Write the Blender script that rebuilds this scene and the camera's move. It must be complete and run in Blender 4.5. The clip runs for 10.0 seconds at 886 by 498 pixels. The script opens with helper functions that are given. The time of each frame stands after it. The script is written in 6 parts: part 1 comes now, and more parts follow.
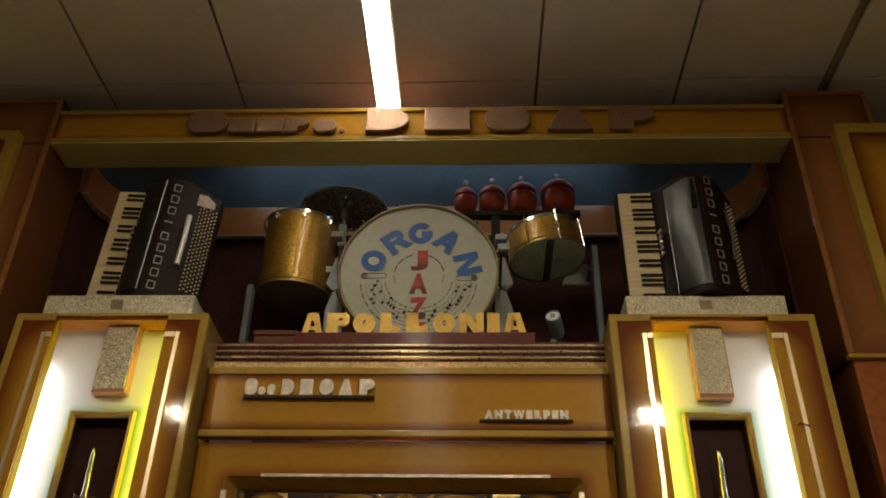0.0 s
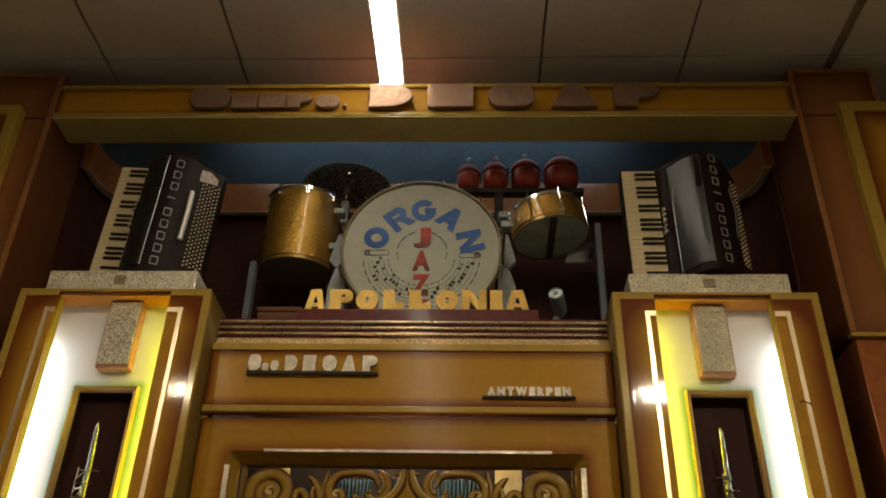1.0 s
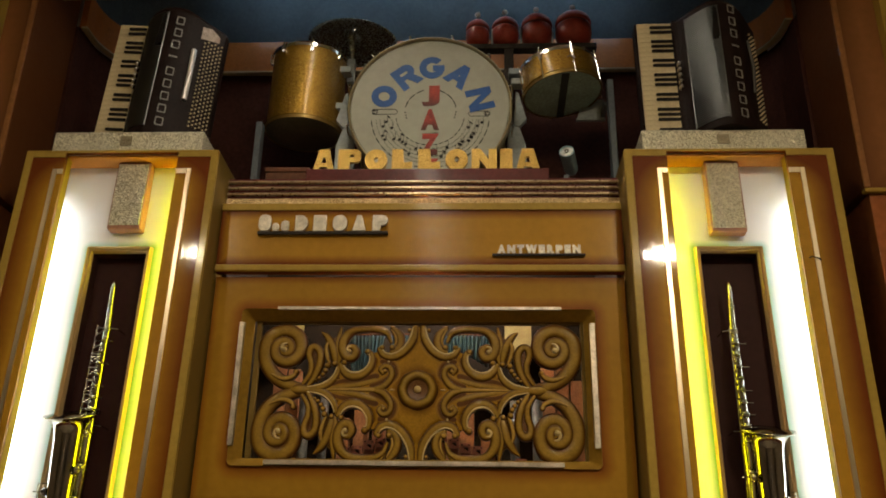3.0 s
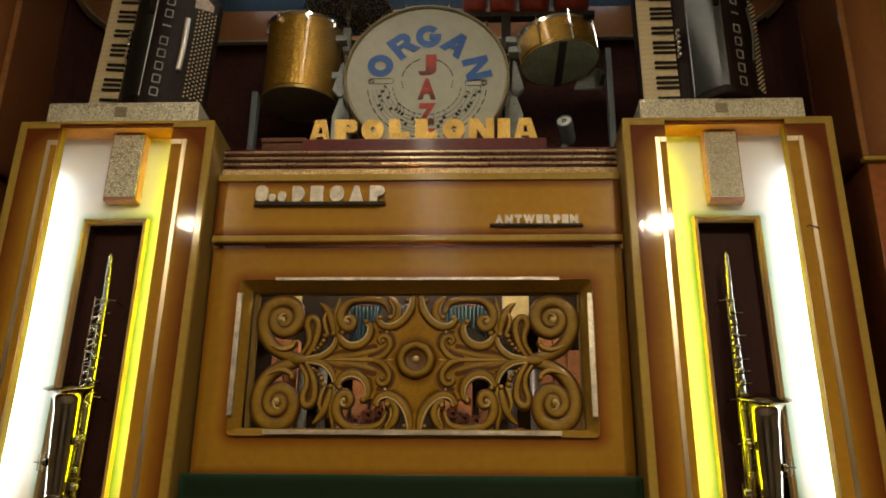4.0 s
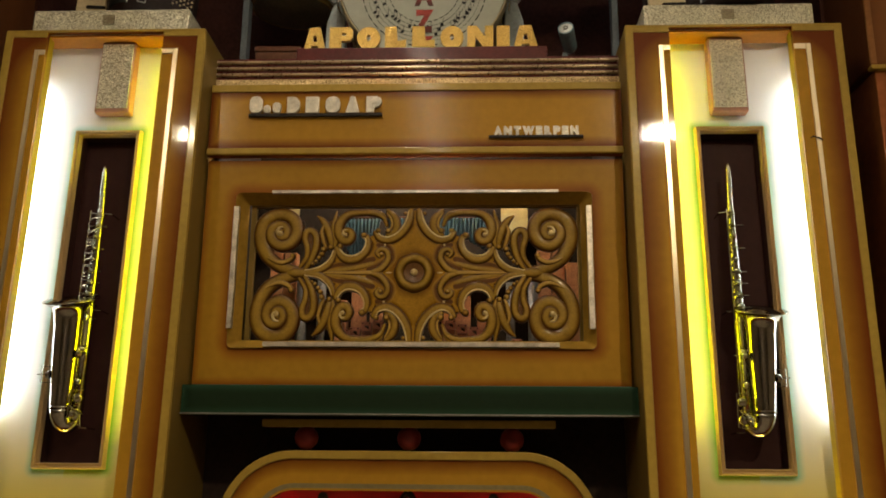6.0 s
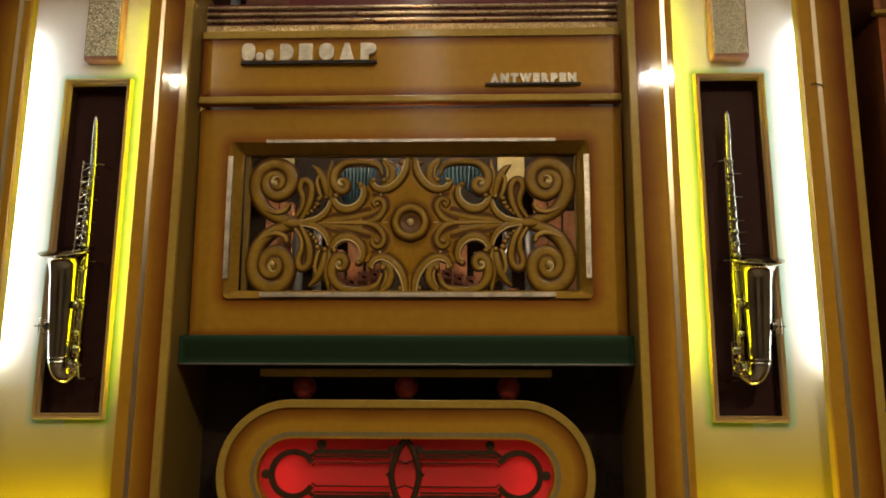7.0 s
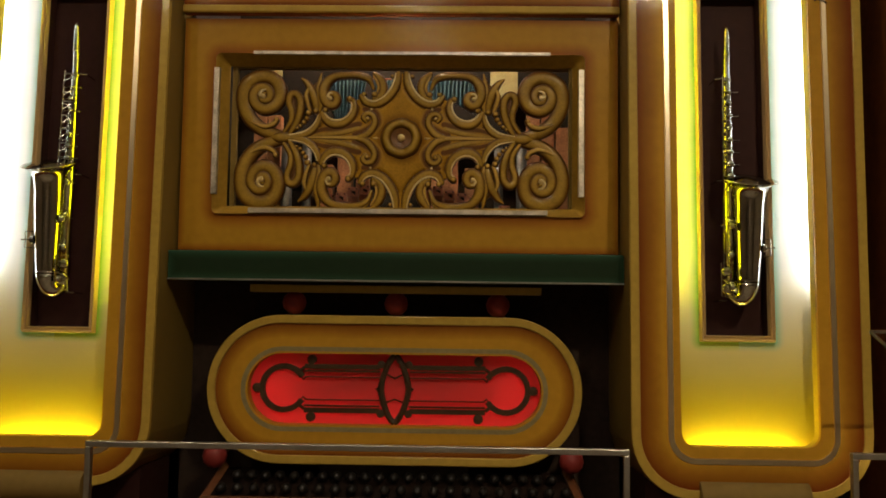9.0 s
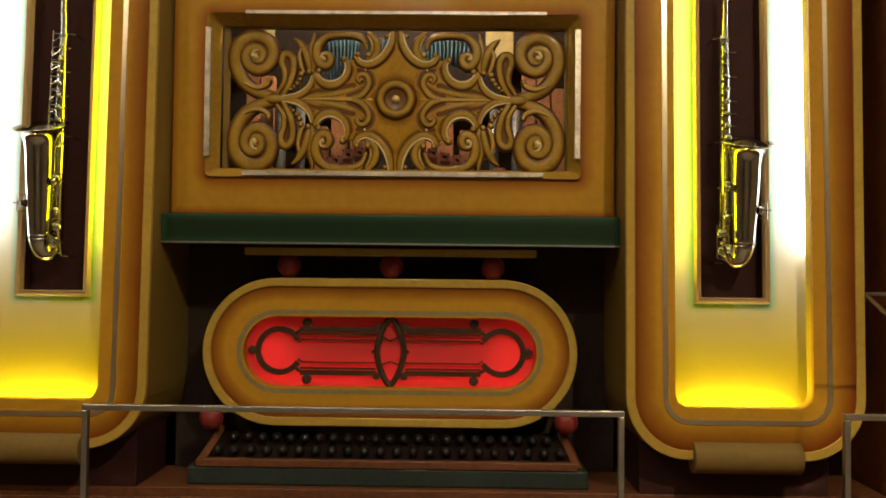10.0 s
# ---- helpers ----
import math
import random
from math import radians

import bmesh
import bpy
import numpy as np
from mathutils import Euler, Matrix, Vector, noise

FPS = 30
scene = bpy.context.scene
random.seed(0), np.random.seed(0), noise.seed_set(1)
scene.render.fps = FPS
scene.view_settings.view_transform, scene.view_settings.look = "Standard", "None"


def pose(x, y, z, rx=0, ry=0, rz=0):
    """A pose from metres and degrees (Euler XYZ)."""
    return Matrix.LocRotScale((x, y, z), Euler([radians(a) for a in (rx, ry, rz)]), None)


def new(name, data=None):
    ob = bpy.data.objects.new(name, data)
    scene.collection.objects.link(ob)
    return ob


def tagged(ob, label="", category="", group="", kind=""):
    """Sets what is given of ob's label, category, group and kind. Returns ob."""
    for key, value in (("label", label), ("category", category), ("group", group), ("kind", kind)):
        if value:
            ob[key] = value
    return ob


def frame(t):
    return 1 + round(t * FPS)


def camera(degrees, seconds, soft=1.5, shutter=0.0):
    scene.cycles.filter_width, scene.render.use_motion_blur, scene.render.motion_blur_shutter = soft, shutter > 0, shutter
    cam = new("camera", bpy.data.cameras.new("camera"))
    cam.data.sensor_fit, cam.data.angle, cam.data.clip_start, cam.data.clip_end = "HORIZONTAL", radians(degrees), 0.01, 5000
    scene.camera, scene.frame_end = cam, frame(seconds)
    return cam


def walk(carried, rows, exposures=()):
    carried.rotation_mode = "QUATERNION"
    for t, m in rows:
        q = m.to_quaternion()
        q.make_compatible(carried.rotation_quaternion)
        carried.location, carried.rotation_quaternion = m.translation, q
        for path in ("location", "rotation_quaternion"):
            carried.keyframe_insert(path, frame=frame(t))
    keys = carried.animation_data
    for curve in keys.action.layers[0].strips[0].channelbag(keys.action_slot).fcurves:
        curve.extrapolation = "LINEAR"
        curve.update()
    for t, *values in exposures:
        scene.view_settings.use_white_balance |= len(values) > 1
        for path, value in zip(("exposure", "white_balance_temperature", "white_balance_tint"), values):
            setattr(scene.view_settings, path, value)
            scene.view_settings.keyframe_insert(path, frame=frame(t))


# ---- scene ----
cam = camera(54.27, 10.0, soft=1.8)
# seconds, place in metres, turn in degrees
ROWS = [
    (0.0, 0.2452, -0.0499, 1.4364, 122.156, -0.870, 1.790),
    (0.5, 0.2404, -0.0469, 1.4332, 121.635, -0.962, 1.629),
    (1.0, 0.2345, -0.0428, 1.4323, 120.756, -1.110, 1.684),
    (1.5, 0.2326, -0.0329, 1.4289, 117.801, -0.775, 1.825),
    (2.0, 0.2328, -0.0209, 1.4259, 115.557, -0.661, 2.265),
    (2.5, 0.2323, -0.0169, 1.4231, 113.821, -0.997, 2.550),
    (3.0, 0.2278, -0.0115, 1.4202, 111.862, -0.924, 2.377),
    (4.5, 0.2255, -0.0049, 1.4211, 108.872, -0.541, 2.316),
    (5.0, 0.2281, 0.0008, 1.4248, 107.146, -0.610, 2.496),
    (5.5, 0.2298, 0.0060, 1.4303, 105.540, -0.595, 2.391),
    (7.0, 0.2265, 0.0170, 1.4654, 100.114, -0.233, 2.044),
    (7.5, 0.2219, 0.0215, 1.4721, 98.221, -0.352, 1.711),
    (8.0, 0.2184, 0.0269, 1.4761, 96.916, -0.477, 1.582),
    (8.5, 0.2166, 0.0314, 1.4809, 95.757, -0.669, 1.284),
    (9.0, 0.2187, 0.0360, 1.4884, 94.246, -0.757, 1.225),
    (9.5, 0.2143, 0.0421, 1.4938, 92.299, -0.670, 1.255),
    (10.0, 0.2136, 0.0455, 1.4969, 91.614, -0.634, 0.825),
]
walk(cam, [(t, pose(x, y, z, rx, ry, rz)) for t, x, y, z, rx, ry, rz in ROWS], [(0.0, 0.39), (1.5, 0.40), (3.0, 0.53), (4.5, 0.64), (7.0, 0.57), (8.0, 0.46), (9.0, 0.50), (9.5, 0.56), (10.0, 1.05)])

# ---- light ----
world = bpy.data.worlds.new("world")
scene.world = world
world.use_nodes = True
world.node_tree.nodes["Background"].inputs[0].default_value = (0.9, 0.75, 0.6, 1)
world.node_tree.nodes["Background"].inputs[1].default_value = 0.0


# ---- mesh helpers ----
def part(name, bm, material, parent=None, label="", smooth=False, bevel=0.0):
    me = bpy.data.meshes.new(name)
    bmesh.ops.recalc_face_normals(bm, faces=bm.faces)
    bm.to_mesh(me)
    bm.free()
    ob = new(name, me)
    if material is not None:
        me.materials.append(material)
    if smooth:
        for p in me.polygons:
            p.use_smooth = True
    if bevel > 0:
        m = ob.modifiers.new("bevel", "BEVEL")
        m.width, m.segments, m.limit_method, m.angle_limit = bevel, 2, "ANGLE", radians(40)
    if parent is not None:
        ob.parent = parent
    if label:
        ob["label"] = label
    return ob


def thing(name, m, label, category, group="", kind=""):
    ob = new(name)
    ob.empty_display_size = 0.05
    ob.matrix_basis = m
    return tagged(ob, label, category, group, kind)


def box(x0, x1, y0, y1, z0, z1, bm=None):
    bm = bm or bmesh.new()
    v = [bm.verts.new(p) for p in ((x0, y0, z0), (x1, y0, z0), (x1, y1, z0), (x0, y1, z0), (x0, y0, z1), (x1, y0, z1), (x1, y1, z1), (x0, y1, z1))]
    for f in ((0, 3, 2, 1), (4, 5, 6, 7), (0, 1, 5, 4), (1, 2, 6, 5), (2, 3, 7, 6), (3, 0, 4, 7)):
        bm.faces.new([v[i] for i in f])
    return bm


def rrect(cx, cz, hw, hh, rb, rt=None, n=8):
    """Outline of a rectangle with rounded corners, bottom radius rb, top radius rt, anticlockwise from the lower right."""
    rt = rb if rt is None else rt
    pts = []
    for sx, sz, r, a0 in ((1, -1, rb, -90), (1, 1, rt, 0), (-1, 1, rt, 90), (-1, -1, rb, 180)):
        for i in range(n + 1):
            a = radians(a0 + 90 * i / n)
            pts.append((cx + sx * (hw - r) + r * math.cos(a), cz + sz * (hh - r) + r * math.sin(a)))
    return pts


def prism(outline, y0, y1, bm=None):
    """A plate with that outline in x and z, from y0 to y1."""
    bm = bm or bmesh.new()
    a = [bm.verts.new((x, y0, z)) for x, z in outline]
    b = [bm.verts.new((x, y1, z)) for x, z in outline]
    n = len(a)
    bm.faces.new(a)
    bm.faces.new(b[::-1])
    for i in range(n):
        bm.faces.new((a[i], b[i], b[(i + 1) % n], a[(i + 1) % n]))
    return bm


def ring(outer, inner, y0, y1, bm=None, y0i=None):
    """A plate with a hole; both outlines have as many points. y0i: the front of the inner edge, where it differs."""
    bm = bm or bmesh.new()
    y0i = y0 if y0i is None else y0i
    n = len(outer)
    A = [bm.verts.new((x, y0, z)) for x, z in outer]
    B = [bm.verts.new((x, y0i, z)) for x, z in inner]
    C = [bm.verts.new((x, y1, z)) for x, z in outer]
    D = [bm.verts.new((x, y1, z)) for x, z in inner]
    for i in range(n):
        j = (i + 1) % n
        bm.faces.new((A[i], A[j], B[j], B[i]))
        bm.faces.new((C[i], D[i], D[j], C[j]))
        bm.faces.new((A[i], C[i], C[j], A[j]))
        bm.faces.new((B[i], B[j], D[j], D[i]))
    return bm


def tube(path, radii, n=12, bm=None, caps=True, flat=1.0):
    """A round bar along a list of points; radii: one number or one for each point."""
    bm = bm or bmesh.new()
    path = [Vector(p) for p in path]
    if not hasattr(radii, "__len__"):
        radii = [radii] * len(path)
    up = None
    loops = []
    for i, p in enumerate(path):
        d = (path[min(i + 1, len(path) - 1)] - path[max(i - 1, 0)]).normalized()
        if up is None:
            up = Vector((0, 0, 1)) if abs(d.z) < 0.9 else Vector((0, 1, 0))
        u = (up - d * up.dot(d)).normalized()
        w = d.cross(u)
        up = u
        loops.append([bm.verts.new(p + radii[i] * (u * math.cos(2 * math.pi * k / n) * flat + w * math.sin(2 * math.pi * k / n))) for k in range(n)])
    for a, b in zip(loops, loops[1:]):
        for k in range(n):
            bm.faces.new((a[k], a[(k + 1) % n], b[(k + 1) % n], b[k]))
    if caps:
        bm.faces.new(loops[0][::-1])
        bm.faces.new(loops[-1])
    return bm


def lathe(profile, axis=(0, 0, 1), at=(0, 0, 0), n=32, bm=None):
    """Turns a profile of (radius, height) about an axis through at."""
    bm = bm or bmesh.new()
    q = Vector((0, 0, 1)).rotation_difference(Vector(axis).normalized())
    loops = []
    for r, h in profile:
        if r < 1e-6:
            loops.append([bm.verts.new(Vector(at) + q @ Vector((0, 0, h)))])
        else:
            loops.append([bm.verts.new(Vector(at) + q @ Vector((r * math.cos(2 * math.pi * k / n), r * math.sin(2 * math.pi * k / n), h))) for k in range(n)])
    for a, b in zip(loops, loops[1:]):
        for k in range(n):
            k2 = (k + 1) % n
            f = [a[k % len(a)]] + ([a[k2]] if len(a) > 1 else []) + ([b[k2]] if len(b) > 1 else []) + [b[k % len(b)]]
            bm.faces.new(f)
    return bm


# ---- materials ----
def math_node(nt, op, a, b=None, c=None):
    n = nt.nodes.new("ShaderNodeMath")
    n.operation = op
    for i, v in enumerate((a, b, c)):
        if v is None:
            continue
        if isinstance(v, (int, float)):
            n.inputs[i].default_value = v
        else:
            nt.links.new(v, n.inputs[i])
    return n.outputs[0]


def mat(name, color, rough=0.5, metal=0.0, coat=0.0, vary=0.15, scale=6.0, bump=0.0, bump_scale=80.0, second=None, spec=0.25, streak=None):
    """A surface with mottling at two scales and fine relief. second: a second colour for the stains.
    streak: the relief runs in upright brush marks of that scale."""
    m = bpy.data.materials.new(name)
    m.use_nodes = True
    nt = m.node_tree
    b = nt.nodes["Principled BSDF"]
    b.inputs["Roughness"].default_value = rough
    b.inputs["Metallic"].default_value = metal
    b.inputs["Coat Weight"].default_value = coat
    b.inputs["Coat Roughness"].default_value = 0.11
    b.inputs["Specular IOR Level"].default_value = spec
    tc = nt.nodes.new("ShaderNodeTexCoord")
    n1 = nt.nodes.new("ShaderNodeTexNoise")
    n1.inputs["Scale"].default_value = scale
    n1.inputs["Detail"].default_value = 6
    n2 = nt.nodes.new("ShaderNodeTexNoise")
    n2.inputs["Scale"].default_value = scale * 11
    n2.inputs["Detail"].default_value = 3
    nt.links.new(tc.outputs["Object"], n1.inputs["Vector"])
    nt.links.new(tc.outputs["Object"], n2.inputs["Vector"])
    add = nt.nodes.new("ShaderNodeMath")
    add.operation = "ADD"
    nt.links.new(n1.outputs["Fac"], add.inputs[0])
    nt.links.new(n2.outputs["Fac"], add.inputs[1])
    mr = nt.nodes.new("ShaderNodeMapRange")
    mr.inputs[1].default_value, mr.inputs[2].default_value = 0.7, 1.3
    nt.links.new(add.outputs[0], mr.inputs[0])
    mix = nt.nodes.new("ShaderNodeMix")
    mix.data_type = "RGBA"
    c2 = second or [c * (1 - 2 * vary) for c in color]
    mix.inputs[6].default_value = (*c2, 1)
    mix.inputs[7].default_value = (*[min(1, c * (1 + vary)) for c in color], 1)
    nt.links.new(mr.outputs[0], mix.inputs[0])
    nt.links.new(mix.outputs[2], b.inputs["Base Color"])
    rr = nt.nodes.new("ShaderNodeMapRange")
    rr.inputs[3].default_value, rr.inputs[4].default_value = max(0.02, rough * 0.8), min(1, rough * 1.25)
    nt.links.new(n2.outputs["Fac"], rr.inputs[0])
    nt.links.new(rr.outputs[0], b.inputs["Roughness"])
    if bump:
        bp = nt.nodes.new("ShaderNodeBump")
        bp.inputs["Strength"].default_value = bump
        bp.inputs["Distance"].default_value = 0.002
        n3 = nt.nodes.new("ShaderNodeTexNoise")
        n3.inputs["Scale"].default_value = bump_scale
        nt.links.new(tc.outputs["Object"], n3.inputs["Vector"])
        height = n3.outputs["Fac"]
        if streak:
            mp = nt.nodes.new("ShaderNodeMapping")
            mp.inputs["Scale"].default_value = (1.0, 1.0, 0.06)
            n4 = nt.nodes.new("ShaderNodeTexNoise")
            n4.inputs["Scale"].default_value = streak
            n4.inputs["Detail"].default_value = 1
            nt.links.new(tc.outputs["Object"], mp.inputs[0])
            nt.links.new(mp.outputs[0], n4.inputs["Vector"])
            height = math_node(nt, "ADD", height, math_node(nt, "MULTIPLY", n4.outputs["Fac"], 0.9))
        nt.links.new(height, bp.inputs["Height"])
        nt.links.new(bp.outputs[0], b.inputs["Normal"])
        if streak:
            nt.links.new(bp.outputs[0], b.inputs["Coat Normal"])
    m["colour_mix"] = mix.name
    return m


def airbrushed(name, color, edge, cx, cz, hw, hh, r, margin, rough=0.45, coat=0.35, hole=None, hole_margin=0.05, power=0.95, vary=0.06, foot=None, edge_low_x=None, gloss=0.06):
    """Lacquer with an airbrushed border: the paint turns to the edge colour towards a rounded outline in the object's x
    and z, and, where given, round a hole (cx, cz, hw, hh, r). foot: (colour, z0, z1), a second colour below z1, for
    painted-in light.
    edge_low_x: the edge colour where x is below cx, where it differs."""
    m = mat(name, color, rough, 0, coat, vary, 3.0, 0.07, 42, None, 0.1, 190)
    m.node_tree.nodes["Principled BSDF"].inputs["Coat Roughness"].default_value = gloss
    nt = m.node_tree
    b = nt.nodes["Principled BSDF"]
    base = nt.nodes[m["colour_mix"]].outputs[2]
    tc = nt.nodes.new("ShaderNodeTexCoord")
    sep = nt.nodes.new("ShaderNodeSeparateXYZ")
    nt.links.new(tc.outputs["Object"], sep.inputs[0])
    wob = nt.nodes.new("ShaderNodeTexNoise")
    wob.inputs["Scale"].default_value = 5
    nt.links.new(tc.outputs["Object"], wob.inputs["Vector"])

    def sdf(cx, cz, hw, hh, r):
        qx = math_node(nt, "SUBTRACT", math_node(nt, "ABSOLUTE", math_node(nt, "SUBTRACT", sep.outputs[0], cx)), hw - r)
        qz = math_node(nt, "SUBTRACT", math_node(nt, "ABSOLUTE", math_node(nt, "SUBTRACT", sep.outputs[2], cz)), hh - r)
        mx, mz = math_node(nt, "MAXIMUM", qx, 0.0), math_node(nt, "MAXIMUM", qz, 0.0)
        length = math_node(nt, "SQRT", math_node(nt, "ADD", math_node(nt, "MULTIPLY", mx, mx), math_node(nt, "MULTIPLY", mz, mz)))
        inner = math_node(nt, "MINIMUM", math_node(nt, "MAXIMUM", qx, qz), 0.0)
        return math_node(nt, "SUBTRACT", math_node(nt, "ADD", length, inner), r)

    def border(d, width):
        t = nt.nodes.new("ShaderNodeMapRange")
        t.inputs[1].default_value, t.inputs[2].default_value = -width, 0.0
        nt.links.new(math_node(nt, "ADD", d, math_node(nt, "MULTIPLY", math_node(nt, "SUBTRACT", wob.outputs["Fac"], 0.5), width * 0.35)), t.inputs[0])
        return math_node(nt, "POWER", t.outputs[0], power)

    fac = border(sdf(cx, cz, hw, hh, r), margin)
    if hole:
        d = math_node(nt, "MULTIPLY", sdf(*hole), -1.0)
        fac = math_node(nt, "MAXIMUM", fac, border(d, hole_margin))
    mix = nt.nodes.new("ShaderNodeMix")
    mix.data_type = "RGBA"
    nt.links.new(fac, mix.inputs[0])
    nt.links.new(base, mix.inputs[6])
    mix.inputs[7].default_value = (*edge, 1)
    if edge_low_x:
        two = nt.nodes.new("ShaderNodeMix")
        two.data_type = "RGBA"
        nt.links.new(math_node(nt, "LESS_THAN", sep.outputs[0], cx), two.inputs[0])
        two.inputs[6].default_value, two.inputs[7].default_value = (*edge, 1), (*edge_low_x, 1)
        nt.links.new(two.outputs[2], mix.inputs[7])
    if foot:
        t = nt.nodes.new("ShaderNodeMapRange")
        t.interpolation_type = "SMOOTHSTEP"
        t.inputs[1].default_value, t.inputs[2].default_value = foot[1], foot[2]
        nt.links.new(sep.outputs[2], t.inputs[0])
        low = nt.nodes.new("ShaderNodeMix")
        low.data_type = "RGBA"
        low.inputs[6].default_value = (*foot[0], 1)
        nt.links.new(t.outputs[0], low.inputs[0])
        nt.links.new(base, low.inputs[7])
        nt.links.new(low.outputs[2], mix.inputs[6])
    nt.links.new(mix.outputs[2], b.inputs["Base Color"])
    return m


def glow(name, color, strength):
    m = bpy.data.materials.new(name)
    m.use_nodes = True
    nt = m.node_tree
    b = nt.nodes["Principled BSDF"]
    b.inputs["Base Color"].default_value = (0.9, 0.9, 0.9, 1)
    b.inputs["Emission Color"].default_value = (*color, 1)
    b.inputs["Emission Strength"].default_value = strength
    return m


def diffuser(name, color, share=0.75):
    """A frosted sheet: part of the light goes through it, part is thrown back."""
    m = bpy.data.materials.new(name)
    m.use_nodes = True
    nt = m.node_tree
    nt.nodes.remove(nt.nodes["Principled BSDF"])
    t = nt.nodes.new("ShaderNodeBsdfTranslucent")
    d = nt.nodes.new("ShaderNodeBsdfPrincipled")
    d.inputs["Base Color"].default_value = (*color, 1)
    d.inputs["Roughness"].default_value = 0.35
    t.inputs["Color"].default_value = (*color, 1)
    mix = nt.nodes.new("ShaderNodeMixShader")
    mix.inputs[0].default_value = share
    nt.links.new(d.outputs[0], mix.inputs[1])
    nt.links.new(t.outputs[0], mix.inputs[2])
    nt.links.new(mix.outputs[0], nt.nodes["Material Output"].inputs[0])
    return m


def glitter(name, color, dark, scale=300.0, metal=0.9, flake=1.3, coat=0.0):
    """Sparkle foil: tiny flakes, each with its own shade and tilt."""
    m = bpy.data.materials.new(name)
    m.use_nodes = True
    nt = m.node_tree
    b = nt.nodes["Principled BSDF"]
    b.inputs["Metallic"].default_value = metal
    b.inputs["Coat Weight"].default_value = coat
    b.inputs["Coat Roughness"].default_value = 0.12
    tc = nt.nodes.new("ShaderNodeTexCoord")
    v = nt.nodes.new("ShaderNodeTexVoronoi")
    v.inputs["Scale"].default_value = scale
    nt.links.new(tc.outputs["Object"], v.inputs["Vector"])
    sep = nt.nodes.new("ShaderNodeSeparateColor")
    nt.links.new(v.outputs["Color"], sep.inputs[0])
    n = nt.nodes.new("ShaderNodeTexNoise")
    n.inputs["Scale"].default_value = 14
    n.inputs["Detail"].default_value = 5
    nt.links.new(tc.outputs["Object"], n.inputs["Vector"])
    f = math_node(nt, "ADD", math_node(nt, "MULTIPLY", sep.outputs[0], 0.8), math_node(nt, "MULTIPLY", math_node(nt, "SUBTRACT", n.outputs["Fac"], 0.4), 0.3))
    mix = nt.nodes.new("ShaderNodeMix")
    mix.data_type = "RGBA"
    nt.links.new(f, mix.inputs[0])
    mix.inputs[6].default_value = (*dark, 1)
    mix.inputs[7].default_value = (*color, 1)
    nt.links.new(mix.outputs[2], b.inputs["Base Color"])
    b.inputs["Roughness"].default_value = 0.3
    # each flake has its own tilt
    geo = nt.nodes.new("ShaderNodeNewGeometry")
    tilt = nt.nodes.new("ShaderNodeVectorMath")
    tilt.operation = "MULTIPLY_ADD"
    nt.links.new(v.outputs["Color"], tilt.inputs[0])
    tilt.inputs[1].default_value = (flake, flake, flake)
    tilt.inputs[2].default_value = (-flake / 2, -flake / 2, -flake / 2)
    add = nt.nodes.new("ShaderNodeVectorMath")
    add.operation = "ADD"
    nt.links.new(tilt.outputs[0], add.inputs[0])
    nt.links.new(geo.outputs["Normal"], add.inputs[1])
    norm = nt.nodes.new("ShaderNodeVectorMath")
    norm.operation = "NORMALIZE"
    nt.links.new(add.outputs[0], norm.inputs[0])
    nt.links.new(norm.outputs[0], b.inputs["Normal"])
    return m


OCHRE, RUST, BEIGE = (0.395, 0.20, 0.015), (0.13, 0.026, 0.002), (0.36, 0.235, 0.040)
beige = mat("beige lacquer", BEIGE, 0.4, 0, 0.3, 0.08, 4, 0.06, spec=0.12)
ochre = mat("ochre lacquer", OCHRE, 0.45, 0, 0.3, 0.08, 4, 0.06, 160, spec=0.1)
brown = mat("red-brown lacquer", (0.30, 0.095, 0.028), 0.45, 0, 0.3, 0.15, 3, 0.06, spec=0.1)
mahogany = mat("dark mahogany", (0.070, 0.027, 0.020), 0.6, 0, 0.0, 0.18, 5, 0.06, spec=0.06)
niche_felt = mat("dark maroon board", (0.036, 0.014, 0.012), 0.55, 0, 0.05, 0.08, 3, 0.03, spec=0.08)
niche_dark = mat("dark brown board", (0.034, 0.023, 0.018), 0.6, 0, 0.0, 0.15, 4, 0.05, spec=0.06)
black = mat("black paint", (0.048, 0.040, 0.034), 0.6, 0, 0, 0.2, spec=0.08)
black_gloss = mat("black celluloid", (0.008, 0.007, 0.008), 0.15, 0, 0.6, 0.2)
silver_trim = mat("worn silver strip", (0.55, 0.48, 0.38), 0.35, 0.9, 0, 0.25, 25, 0.5, 200)
gold_strip = mat("pale gold moulding", (0.50, 0.345, 0.16), 0.34, 0.35, 0, 0.03, 3)
inlay = mat("polished metal inlay", (0.70, 0.58, 0.40), 0.30, 1.0, 0.0, 0.03, 2)
chrome = mat("chrome", (0.78, 0.77, 0.74), 0.15, 1.0, 0, 0.04, 20)
steel = mat("brushed steel", (0.38, 0.36, 0.33), 0.35, 1.0, 0, 0.1, 20)
gold_glitter = glitter("gold sparkle", (0.62, 0.37, 0.05), (0.17, 0.085, 0.010), 460, 0.72, 0.7, 0.5)
letter_glitter = glitter("bright gold sparkle", (0.95, 0.64, 0.18), (0.36, 0.21, 0.04), 820, 0.65, 0.9)
silver_glitter = glitter("silver sparkle", (1.0, 0.95, 0.74), (0.23, 0.20, 0.125), 330, 0.35, 0.8)
ivory = mat("ivory", (0.55, 0.45, 0.27), 0.35, 0, 0.1, 0.10)
white_paint = mat("white paint", (0.8, 0.8, 0.78), 0.6, 0, 0, 0.03)
